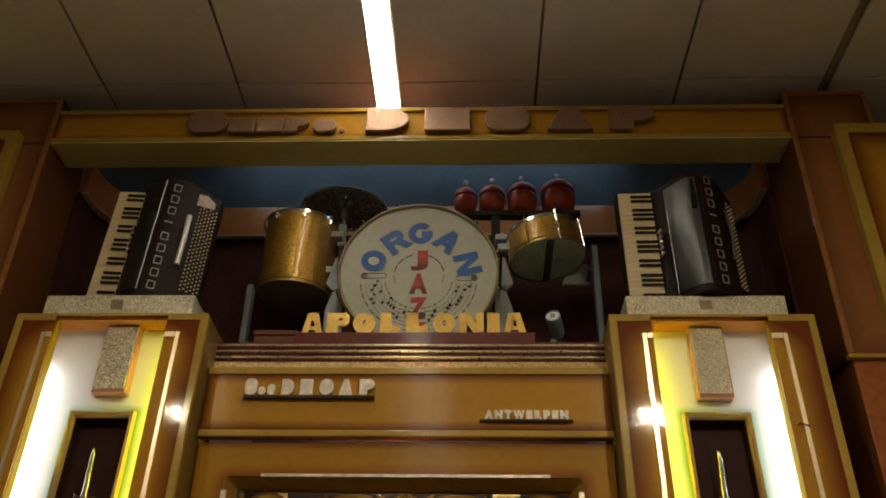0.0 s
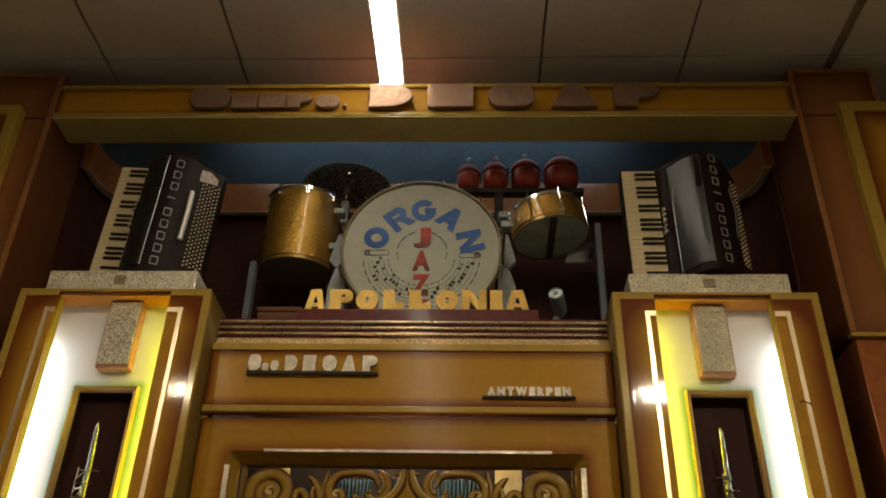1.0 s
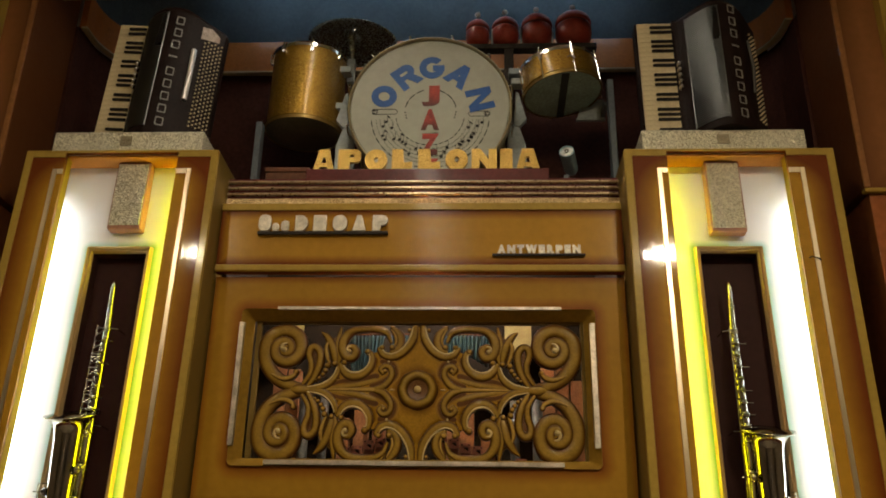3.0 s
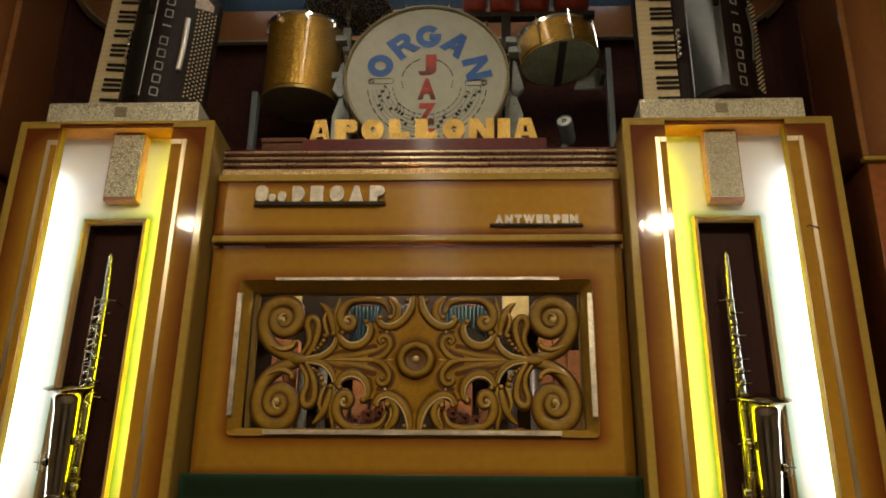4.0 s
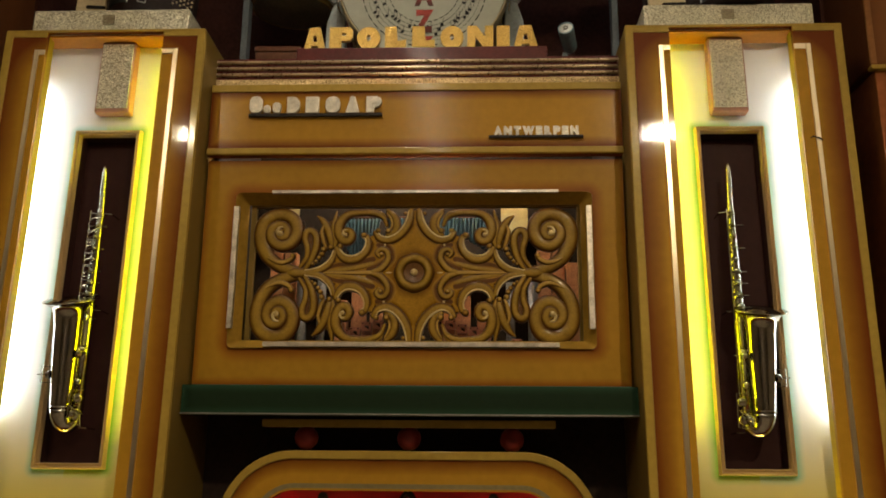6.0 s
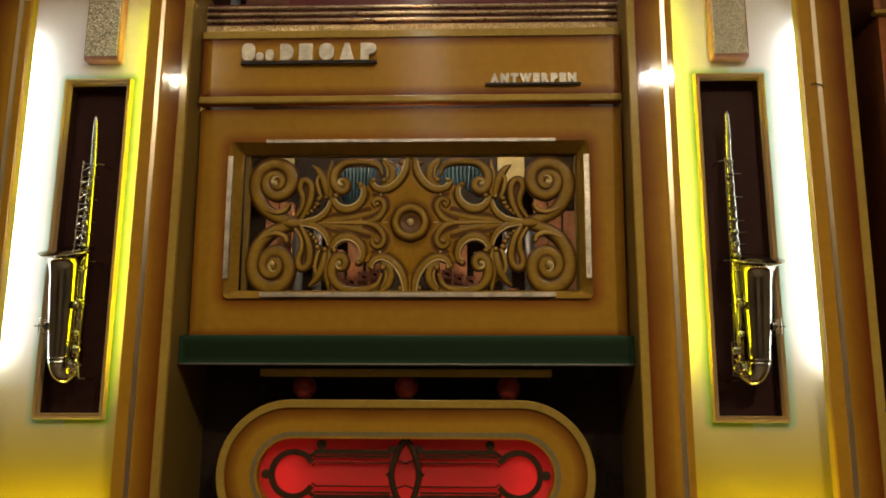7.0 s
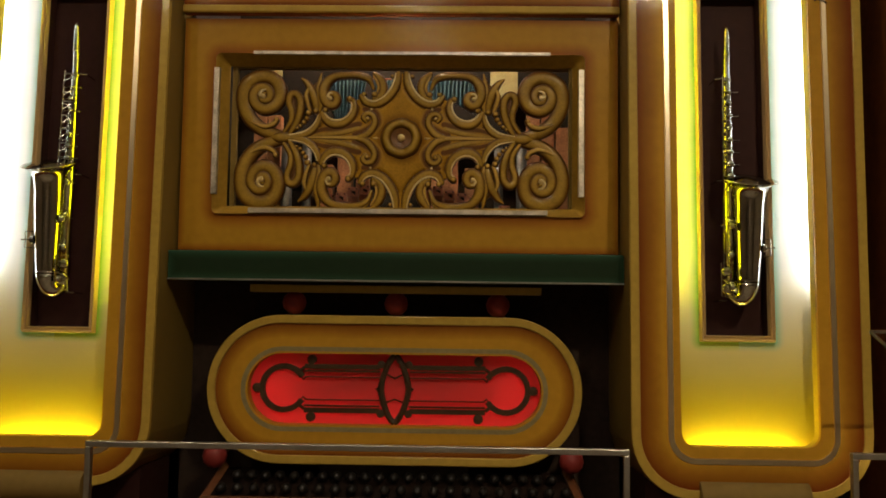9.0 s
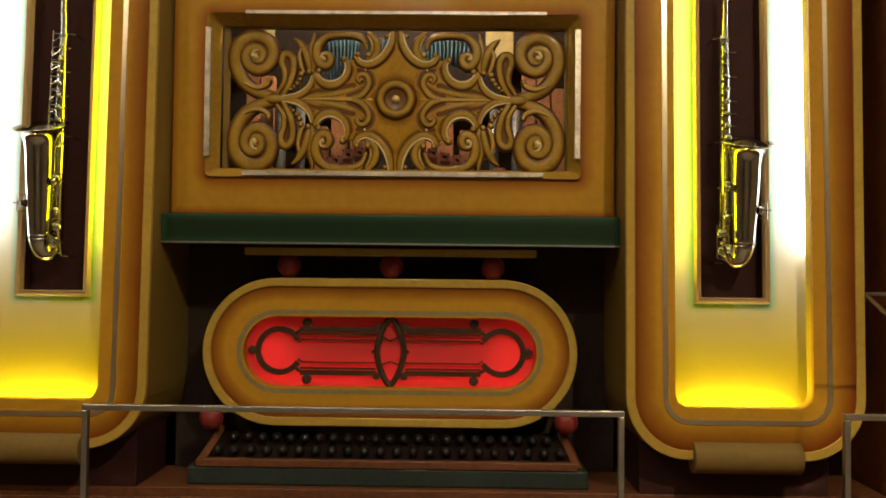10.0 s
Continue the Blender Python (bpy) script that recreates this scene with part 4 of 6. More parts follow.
part("base", box(-0.022, 0.03, 0.04, 0.11, 0.0, 0.016), grey_blue, lamp, bevel=0.004)
part("yoke", box(-0.004, 0.016, 0.08, 0.10, 0.016, 0.08), grey_blue, lamp)
bx = thing("wooden_box", pose(-0.535, 3.0, TOP_BOARD), "low red-brown wooden box on the ledge", "box")
part("body", box(-0.085, 0.085, 0.0, 0.12, 0.0, 0.055), wood_red, bx, bevel=0.003)
part("lid", box(-0.088, 0.088, -0.004, 0.124, 0.056, 0.076), wood_red, bx, bevel=0.003)

# ---- raised shapes on fascia and beam ----
plate_silver = mat("aged silver enamel", (0.62, 0.56, 0.45), 0.4, 0.35, 0, 0.2, 30, 0.2)
base1 = thing("nameplate", pose(0, 2.887, 2.64), "aged silver raised plate shapes over a dark bar on the fascia", "nameplate")
part("bar", box(-0.593, -0.113, -0.012, 0.0, 0.0, 0.011), black, base1)


def plain_shape(kind, x0, x1, h, y0, y1, z0=0.0):
    w = x1 - x0
    cx = (x0 + x1) / 2
    if kind == "a":
        return prism([(x0, z0), (x1, z0), (cx + w * 0.16, z0 + h), (cx - w * 0.16, z0 + h)], y0, y1)
    if kind == "d":
        return prism([(x0, z0)] + [(x1 - w * 0.55 + w * 0.55 * math.sin(radians(a)), z0 + h / 2 - h / 2 * math.cos(radians(a))) for a in range(0, 181, 15)] + [(x0, z0 + h)], y0, y1)
    if kind == "p":
        return prism([(x0, z0), (x0 + w * 0.5, z0), (x0 + w * 0.55, z0 + h * 0.35)] + [(x1 - w * 0.4 + w * 0.4 * math.sin(radians(a)), z0 + h * 0.67 - h * 0.33 * math.cos(radians(a))) for a in range(0, 181, 20)] + [(x0, z0 + h)], y0, y1)
    if kind == "c":
        return prism(rrect(cx, z0 + h / 2, w / 2, h / 2, min(w, h) * 0.45, None, 6), y0, y1)
    return prism(rrect(cx, z0 + h / 2, w / 2, h / 2, min(w, h) * 0.06, None, 2), y0, y1)


for kind, x0, x1, h in (("c", -0.592, -0.545, 0.066), ("c", -0.541, -0.515, 0.032), ("c", -0.508, -0.478, 0.042), ("d", -0.456, -0.409, 0.063), ("e", -0.389, -0.341, 0.063), ("c", -0.317, -0.265, 0.063), ("a", -0.245, -0.194, 0.063), ("p", -0.171, -0.114, 0.063)):
    part("plate_shape", plain_shape(kind, x0, x1, h, -0.014, -0.002, 0.011), plate_silver, base1, bevel=0.002)
base2 = thing("place_plate", pose(0, 2.889, 2.556), "small aged silver capital letters over a dark bar on the fascia", "nameplate")
part("bar", box(0.267, 0.599, -0.010, 0.0, 0.0, 0.008), black, base2)
x = 0.283
for ch, w in (("A", 0.034), ("N", 0.034), ("T", 0.031), ("W", 0.046), ("E", 0.028), ("R", 0.031), ("P", 0.030), ("E", 0.028), ("N", 0.034)):
    part("letter_" + ch.lower(), moved(fitted(letters(ch, 0.04, 0.008, 0.0034), w - 0.005, 0.034), pose(x + w / 2, -0.006, 0.008)), plate_silver, base2)
    x += w + 0.0008
bronze = glitter("dark bronze sparkle", (0.42, 0.265, 0.17), (0.17, 0.10, 0.065), 520, 0.6, 0.8)
crest = thing("crest_shapes", pose(0, 2.846, 3.842), "dark bronze raised plate shapes along the header beam", "nameplate")
for kind, x0, x1, h in (("c", -1.003, -0.825, 0.118), ("e", -0.815, -0.705, 0.078), ("e", -0.695, -0.58, 0.078), ("p", -0.57, -0.465, 0.078), ("c", -0.45, -0.345, 0.07), ("c", -0.333, -0.312, 0.02), ("d", -0.218, -0.03, 0.128), ("e", 0.037, 0.235, 0.128), ("c", 0.298, 0.497, 0.124), ("a", 0.565, 0.765, 0.128), ("p", 0.834, 1.03, 0.128)):
    part("plate_shape", plain_shape(kind, x0, x1, h, -0.026, -0.001, 0.006), bronze, crest, bevel=0.004)

# ---- red oval window and console ----
oval = thing("oval_window", pose(-0.0035, 2.93, 0.985), "stadium-shaped ochre frame with a glowing red window and black fretwork", "window unit")
Z0 = 0.2455
so = rrect(0, Z0, 0.6245, 0.2455, 0.245, None, 14)
sr = rrect(0, Z0, 0.5975, 0.2175, 0.217, None, 14)
sg = rrect(0, Z0, 0.512, 0.140, 0.1395, None, 14)
sg2 = rrect(0, Z0, 0.497, 0.125, 0.1245, None, 14)
sw = rrect(0, Z0, 0.490, 0.118, 0.1175, None, 14)
part("edge_rim", ring(so, sr, -0.004, 0.05), beige, oval, "beige edge band", bevel=0.004)
part("frame", ring(sr, sg, 0.004, 0.05), airbrushed("airbrushed oval lacquer", OCHRE, RUST, 0, Z0, 0.602, 0.2195, 0.219, 0.050, power=0.8), oval)
part("grey_line", ring(sg, sg2, 0.0032, 0.05), mat("grey paint line", (0.20, 0.155, 0.070), 0.45, 0, 0, 0.10, 7), oval)
part("inner_frame", ring(sg2, sw, 0.004, 0.05), ochre, oval)
part("casing", ring(so, rrect(0, Z0, 0.61, 0.2275, 0.227, None, 14), 0.05, 0.2), ochre, oval)
part("red_sheet", prism(rrect(0, Z0, 0.50, 0.128, 0.1275, None, 14), 0.052, 0.055), frosted_red, oval, "glowing red sheet")
part("light_box_back", prism(rrect(0, Z0, 0.61, 0.2275, 0.227, None, 14), 0.17, 0.175), mat("grey undercoat", (0.22, 0.20, 0.18), 0.6), oval)
part("red_tube", tube([(-0.44, 0.115, Z0 - 0.10), (0.44, 0.115, Z0 - 0.10)], 0.008, 10), lamp_red, oval)
for s in (-1, 1):
    part("red_bulb", lathe([(0, -0.03), (0.021, -0.021), (0.03, 0), (0.021, 0.021), (0, 0.03)], at=(s * 0.405, 0.128, Z0), n=16), lamp_red, oval)
fret_mat = mat("dark fretwork", (0.045, 0.024, 0.010), 0.4, 0, 0.3, 0.2)
for s in (-1, 1):
    part("fret_ring", arc_band(s * 0.375, Z0, 0.073, 0.019, 32, 328, 0.036, 0.048) if s < 0 else arc_band(s * 0.375, Z0, 0.073, 0.019, -148, 148, 0.036, 0.048), fret_mat, oval)
    for t in (-1, 1):
        bm = bmesh.new()
        a, b = sorted((s * 0.05, s * 0.305))
        box(a, b, 0.036, 0.048, Z0 + t * 0.073 - 0.008, Z0 + t * 0.073 + 0.008, bm)
        box(a, b, 0.036, 0.048, Z0 + t * 0.058 - 0.003, Z0 + t * 0.058 + 0.003, bm)
        part("fret_bar", bm, fret_mat, oval)
        a, b = sorted((s * 0.05, s * 0.30))
        part("fret_line", box(a, b, 0.038, 0.047, Z0 + t * 0.038 - 0.002, Z0 + t * 0.038 + 0.002), fret_mat, oval)
        part("fret_link", tube([(s * 0.30, 0.042, Z0 + t * 0.038), (s * 0.31, 0.042, Z0 + t * 0.028), (s * 0.317, 0.042, Z0 + t * 0.042)], 0.003, 6), fret_mat, oval)
        part("fret_hook", tube([(s * 0.305, 0.042, Z0 + t * 0.07), (s * 0.318, 0.042, Z0 + t * 0.060), (s * 0.322, 0.042, Z0 + t * 0.046)], 0.006, 6), fret_mat, oval)
        part("fret_knob", lathe([(0, 0.034), (0.016, 0.036), (0.016, 0.05)], ax, (s * 0.282, 0, Z0 + t * 0.096), 14), fret_mat, oval)
        part("fret_knob", lathe([(0, 0.034), (0.013, 0.036), (0.013, 0.05)], ax, (s * 0.046, 0, Z0 + t * 0.082), 14), fret_mat, oval)
    part("fret_knob", lathe([(0, 0.034), (0.015, 0.036), (0.015, 0.05)], ax, (s * 0.466, 0, Z0), 14), fret_mat, oval)
    side = [(0.0, 0.114), (0.010, 0.104), (0.022, 0.086), (0.033, 0.060), (0.041, 0.034), (0.045, 0.014), (0.046, 0.0)]
    pts = [(s * x, 0.041, Z0 + z) for x, z in side] + [(s * x, 0.041, Z0 - z) for x, z in side[-2::-1]]
    part("fret_almond", tube(pts, 0.0105, 8), fret_mat, oval)
    part("fret_point", prism([(s * 0.040, Z0 - 0.020), (s * 0.066, Z0), (s * 0.040, Z0 + 0.020)], 0.036, 0.048), fret_mat, oval)
part("fret_chevron", tube([(-0.035, 0.042, Z0 - 0.046), (0, 0.042, Z0 - 0.034), (0.035, 0.042, Z0 - 0.046)], 0.003, 6), fret_mat, oval)
part("fret_chevron", tube([(-0.028, 0.042, Z0 + 0.050), (0, 0.042, Z0 + 0.036), (0.028, 0.042, Z0 + 0.050)], 0.003, 6), fret_mat, oval)
part("support", box(-0.25, 0.25, 0.06, 0.2, -0.18, 0.03), black, oval)

st = thing("valance_strip", pose(0, 2.935, 1.552), "beige wooden strip under the green shelf", "strip")
part("strip", box(-0.495, 0.485, 0, 0.05, 0, 0.026), beige, st, bevel=0.003)
part("hanger", box(-0.45, 0.45, 0.02, 0.04, 0.026, 0.048), black, st)
for x, z in ((-0.352, 1.518), (-0.004, 1.518), (0.342, 1.516), (-0.60, 1.004), (0.588, 1.004)):
    kb = thing("red_knob", pose(x, 2.985 if z > 1.2 else 2.95, z), "dull red round knob on a short stem beside the oval window", "knob", "red knobs round the oval window")
    part("ball", lathe([(0, -0.041), (0.02, -0.036), (0.036, -0.02), (0.041, 0), (0.036, 0.02), (0.02, 0.036), (0, 0.041)], n=24), mat("dull red", (0.17, 0.020, 0.017), 0.5, 0, 0.0, 0.12), kb, smooth=True)
    part("stem", tube([(0, 0.03, 0), (0, 0.155, 0)], 0.012, 10), black, kb)

cons = thing("console", pose(0, 2.87, 0.8), "low console with two rows of black tabs and a grey-green base", "console")
part("base", box(-0.655, 0.65, 0.0, 0.16, 0.001, 0.060), mat("grey-green paint", (0.022, 0.032, 0.028), 0.45, 0, 0.1, 0.2), cons, "grey-green base", bevel=0.006)
bed = [(-0.62, 0.012, 0.062), (0.61, 0.012, 0.062), (0.565, 0.15, 0.150), (-0.575, 0.15, 0.150)]
bm = bmesh.new()
v = [bm.verts.new(p) for p in bed] + [bm.verts.new((x, y + 0.03, z - 0.0)) for x, y, z in bed]
for f in ((0, 1, 2, 3), (7, 6, 5, 4), (0, 4, 5, 1), (1, 5, 6, 2), (2, 6, 7, 3), (3, 7, 4, 0)):
    bm.faces.new([v[i] for i in f])
part("key_bed", bm, mat("dark wood", (0.012, 0.006, 0.004), 0.6, 0, 0.0, 0.25, spec=0.1), cons)
part("front_rail", box(-0.625, 0.615, -0.006, 0.02, 0.061, 0.086), wood_red, cons, bevel=0.003)
for s in (-1, 1):
    part("cheek", tube([(s * 0.622, 0.006, 0.064), (s * 0.58, 0.15, 0.164)], 0.016, 4), wood_red, cons, "red-brown side cheek")
tab = tube([(0, -0.030, 0.000), (0, -0.029, 0.006), (0, -0.022, 0.012), (0, -0.010, 0.014), (0, 0.012, 0.012), (0, 0.020, 0.004)], [0.006, 0.0125, 0.0165, 0.0165, 0.0135, 0.008], 12)
tab_me = bpy.data.meshes.new("tab")
bmesh.ops.recalc_face_normals(tab, faces=tab.faces)
tab.to_mesh(tab_me)
tab.free()
for p in tab_me.polygons:
    p.use_smooth = True
tab_me.materials.append(mat("dull black tab", (0.012, 0.010, 0.009), 0.32, 0, 0.1, 0.2, spec=0.2))
for row, (n, y, z, w) in enumerate(((23, 0.118, 0.124, 0.525), (22, 0.066, 0.092, 0.565))):
    for i in range(n):
        o = new("key_tab", tab_me)
        o.parent = cons
        o.location = (-w + 2 * w * i / (n - 1), y - 0.012, z)
        o.rotation_euler = (radians(-12 + rnd.uniform(-5, 5)), 0, 0)

# ---- glass railing in front ----
glass = bpy.data.materials.new("clear glass")
glass.use_nodes = True
g = glass.node_tree.nodes["Principled BSDF"]
g.inputs["Transmission Weight"].default_value, g.inputs["Roughness"].default_value, g.inputs["IOR"].default_value = 1.0, 0.02, 1.1
for x0, x1 in ((-0.802, 0.675), (1.267, 2.6)):
    rl = thing("railing", pose(0, 2.4, 0.74), "grey metal railing frame before the organ", "railing", "railings before the organ")
    part("top_rail", box(x0, x1, 0, 0.020, 0.373, 0.389), steel, rl, bevel=0.002)
    for x in (x0, x1 - 0.016):
        part("post", box(x, x + 0.016, 0, 0.020, 0.001, 0.373), steel, rl, bevel=0.002)
    part("bottom_rail", box(x0 + 0.02, x1 - 0.02, 0.002, 0.02, 0.03, 0.05), steel, rl)
sg_ = thing("sign_stand", pose(1.52, 2.40, 0.74), "grey metal stand with a slanted glass panel", "sign stand")
SLOPE = Matrix.Translation((0, 0, 0.713)) @ Matrix.Rotation(radians(23), 4, "X")
pane = part("panel", moved(box(-0.195, 0.195, -0.30, -0.0035, -0.003, 0.003), SLOPE), glass, sg_, "clear glass pane")
pane.visible_shadow = False
part("top_edge", moved(box(-0.20, 0.20, -0.003, 0.003, -0.005, 0.005), SLOPE), steel, sg_)
for q in (-1, 1):
    part("side_edge", moved(box(q * 0.1975 - 0.0025, q * 0.1975 + 0.0025, -0.30, -0.0035, -0.004, 0.004), SLOPE), steel, sg_)
part("post", box(-0.012, 0.012, -0.16, -0.136, 0.001, 0.64), steel, sg_)


# ---- accordions on the plinths ----
bellows_grille = mat("nickel ribs", (0.155, 0.16, 0.155), 0.30, 0.9, 0, 0.02, 3)
strap_grey = mat("dull grey strap", (0.10, 0.095, 0.085), 0.5, 0.2, 0, 0.1)
strap_silver = mat("satin silver", (0.62, 0.60, 0.55), 0.3, 0.5, 0, 0.08)
worn_black = mat("worn black celluloid", (0.014, 0.007, 0.006), 0.45, 0, 0.0, 0.25, 9, 0.1, 60, spec=0.1)
mark_mat = mat("dull silver", (0.27, 0.26, 0.24), 0.5, 0.2, 0, 0.2, 40)
key_white = bpy.data.meshes.new("white_key")
bm = box(0, 0.128, -0.012, 0.0, 0.0004, 0.0211)
bm.to_mesh(key_white)
bm.free()
key_white.materials.append(ivory)
key_black = bpy.data.meshes.new("black_key")
bm = prism([(0.050, 0.0), (0.128, 0.0), (0.128, 0.0108), (0.050, 0.0108), (0.0465, 0.0082), (0.0465, 0.0026)], -0.0185, -0.011)
bm.to_mesh(key_black)
bm.free()
key_black.materials.append(black_gloss)


def accordion(m, xs, label, patch, bulge):
    """xs: left end, keyboard's right edge, left and right edges of the ribbed grille, right edge of the front, right end."""
    a = thing("accordion", m, label, "accordion", "accordions on the pillars")
    H, KH, back = (0.585, 0.548, 0.04) if patch else (0.557, 0.542, 0.12)
    x0, xk, xg, xb, xf, xe = xs

    def front(x):
        if x < xg:
            t = max(0.0, (x - xk) / (xg - xk))
            return -0.035 - 0.035 * t * t
        if x < xb:
            t = (x - xg) / (xb - xg)
            return -0.07 - bulge * math.sin(t * math.pi / 2)
        if x < xf:
            t = (x - xb) / (xf - xb)
            return -0.07 - bulge + (bulge * 0.64) * t * t
        t = (x - xf) / (xe - xf)
        return -0.07 - bulge * 0.36 + (0.06 + bulge * 0.36) * t
    n = 30
    plan = [(xk + (xe - xk) * i / n, front(xk + (xe - xk) * i / n)) for i in range(n + 1)] + [(xe - 0.004, back), (xk, back)]
    bm = bmesh.new()
    lo = [bm.verts.new((x, y, 0.0)) for x, y in plan]
    fall = 0.050 if patch else 0.036

    def top(x):
        return H - fall * max(0.0, (x - xf + 0.03) / (xe - xf + 0.03))
    mid = [bm.verts.new((x, y, top(x) - 0.02)) for x, y in plan]
    hi = [bm.verts.new((x + (0.5 * (xk + xe) - x) * 0.03, y + 0.012, top(x))) for x, y in plan]
    for p, q in ((lo, mid), (mid, hi)):
        for i in range(len(plan)):
            j = (i + 1) % len(plan)
            bm.faces.new((p[i], p[j], q[j], q[i]))
    bm.faces.new(lo[::-1])
    bm.faces.new(hi)
    part("body", bm, worn_black, a, "black celluloid body", bevel=0.004)
    part("key_bed", box(x0 - 0.006, xk + 0.004, -0.024, 0.04, 0.0, KH), worn_black, a, bevel=0.004)
    nk = 24
    step = (KH - 0.012) / nk
    kb = new("keyboard")
    kb.parent = a
    for i in range(nk):
        o = new("white_key", key_white)
        o.parent = kb
        o.location = (x0, -0.024, 0.004 + step * i)
        o.scale = ((xk - x0) / 0.13, 1, step / 0.0215)
        if i % 7 not in (2, 6):
            o = new("black_key", key_black)
            o.parent = kb
            o.location = (x0, -0.024, 0.004 + step * (i + 1) - 0.0045)
            o.scale = ((xk - x0) / 0.13, 1, 1)
    # ribs of the grille follow the curved front
    bm = bmesh.new()
    count = 58
    for i in range(count):
        z = 0.035 + (H - 0.075) * i / (count - 1)
        prev = None
        full = 1.0 if z < 0.66 * H or i % 2 else 0.8
        for k in range(9):
            x = xg + (xb - xg) * full * k / 8
            y = front(x)
            q = [bm.verts.new((x, y + dy, z + dz)) for dy, dz in ((0.002, -0.0026), (-0.008, -0.0015), (-0.008, 0.0015), (0.002, 0.0026))]
            if prev:
                for j in range(3):
                    bm.faces.new((prev[j], prev[j + 1], q[j + 1], q[j]))
            prev = q
    part("rib_grille", bm, bellows_grille, a, "nickel ribbed grille")
    for s_x in (xg, xb):
        part("grille_edge", tube([(s_x, front(s_x) - 0.002, 0.03), (s_x, front(s_x) - 0.002, H - 0.035)], 0.003, 6), bellows_grille, a)
    part("emblem", prism([(xb - 0.028, H * 0.66), (xb - 0.002, H * 0.68), (xb - 0.004, H * 0.90), (xb - 0.014, H * 0.93), (xb - 0.022, H * 0.8)], front(xb) - 0.009, front(xb) - 0.003), black_gloss, a)
    for i in range(5):
        part("register_knob", lathe([(0, 0.024), (0.006, 0.022), (0.0098, 0.014), (0.0085, 0.0)], (0, -1, 0), (xk + 0.008, -0.05, H * 0.40 + 0.026 * i), 14), chrome, a, smooth=True)
    # plain bars where the maker's lettering stands
    for i in range(9):
        z = 0.035 + 0.056 * i + (0.012 if i > 4 else 0)
        x = xb + (xf - xb) * 0.52
        y = front(x)
        part("plain_bar", moved(box(-0.016, 0.016, -0.0025, 0.003, -0.003, 0.003) if i == 5 else ring(rrect(0, 0, 0.0155, 0.018, 0.004, None, 2), rrect(0, 0, 0.0115, 0.014, 0.003, None, 2), -0.0025, 0.003), Matrix.Translation((x, y, min(z + 0.02, H - 0.04))) @ Matrix.Rotation(radians(24), 4, "Z")), mark_mat, a, "dull silver mark")
    # bass side
    bm = bmesh.new()
    wide = xe - xf
    cols = 6 if wide > 0.06 else 2
    d = Vector((wide, 0.06 + bulge * 0.36, 0)).normalized()
    nrm = Vector((d.y, -d.x, 0))
    for i in range(22):
        for c in range(cols):
            p = Vector((xf, -0.07 - bulge * 0.36, 0)) + d * (wide * (0.42 + 0.5 * c / max(1, cols - 1)) * Vector((1, (0.06 + bulge * 0.36) / wide, 0)).length)
            z = 0.07 + 0.0182 * i + 0.008 * (c % 2)
            if cols > 2:
                lathe([(0, 0.005), (0.0034, 0.004), (0.0042, 0.0)], nrm, (p.x, p.y, z), 7, bm)
            elif c == 0:
                tube([p + nrm * 0.004 + Vector((0, 0, z - 0.006)), p + nrm * 0.004 + d * 0.038 + Vector((0, 0, z + 0.002))], 0.0036, 6, bm)
    part("bass_buttons", bm, ivory, a, "rows of cream bass buttons")["kind"] = "stuff"
    p = Vector((xf, -0.07 - bulge * 0.36, 0)) + d * (wide * 0.18)
    part("bass_strap", tube([p + nrm * 0.006 + Vector((0, 0, 0.17)), p + nrm * 0.016 + Vector((0, 0, 0.28)), p + nrm * 0.006 + Vector((0, 0, 0.40))], 0.011 if patch else 0.006, 8), strap_silver if patch else strap_grey, a, "silver strip" if patch else "dull grey strip")
    if patch:
        q = [Vector((xf, -0.07 - bulge * 0.36, 0)) + d * wide * k for k in (0.34, 1.0)]
        bm = bmesh.new()
        f = [q[0] + Vector((0, 0, 0.465)), q[1] + Vector((0, 0, 0.472)), q[1] + Vector((0, 0, 0.50)), q[0] * 0.5 + q[1] * 0.5 + Vector((0, 0, 0.525)), q[0] + Vector((0, 0, 0.52))]
        bm.faces.new([bm.verts.new(v + nrm * 0.003) for v in f])
        ext = bmesh.ops.extrude_face_region(bm, geom=bm.faces[:])
        for v in ext["geom"]:
            if isinstance(v, bmesh.types.BMVert):
                v.co -= nrm * 0.003
        part("worn_patch", bm, mat("worn pearl patch", (0.46, 0.38, 0.32), 0.45, 0, 0.1, 0.3, 40), a, "pale worn patch")
    return a


accordion(pose(-1.072, 2.93, 3.0325, 0, 3.2, 0), (-0.213, -0.100, -0.073, 0.017, 0.113, 0.226), "black accordion turned to show its bass buttons, on a silver plinth", True, 0.05)
accordion(pose(1.08, 2.93, 3.0255, 0, -0.6, 0), (-0.226, -0.090, -0.046, 0.056, 0.166, 0.238), "black accordion facing forward on a silver sparkle plinth", False, 0.09)


# ---- saxophones in the niches ----
sax_metal = mat("polished nickel", (0.44, 0.415, 0.36), 0.11, 1.0, 0, 0.12, 14)


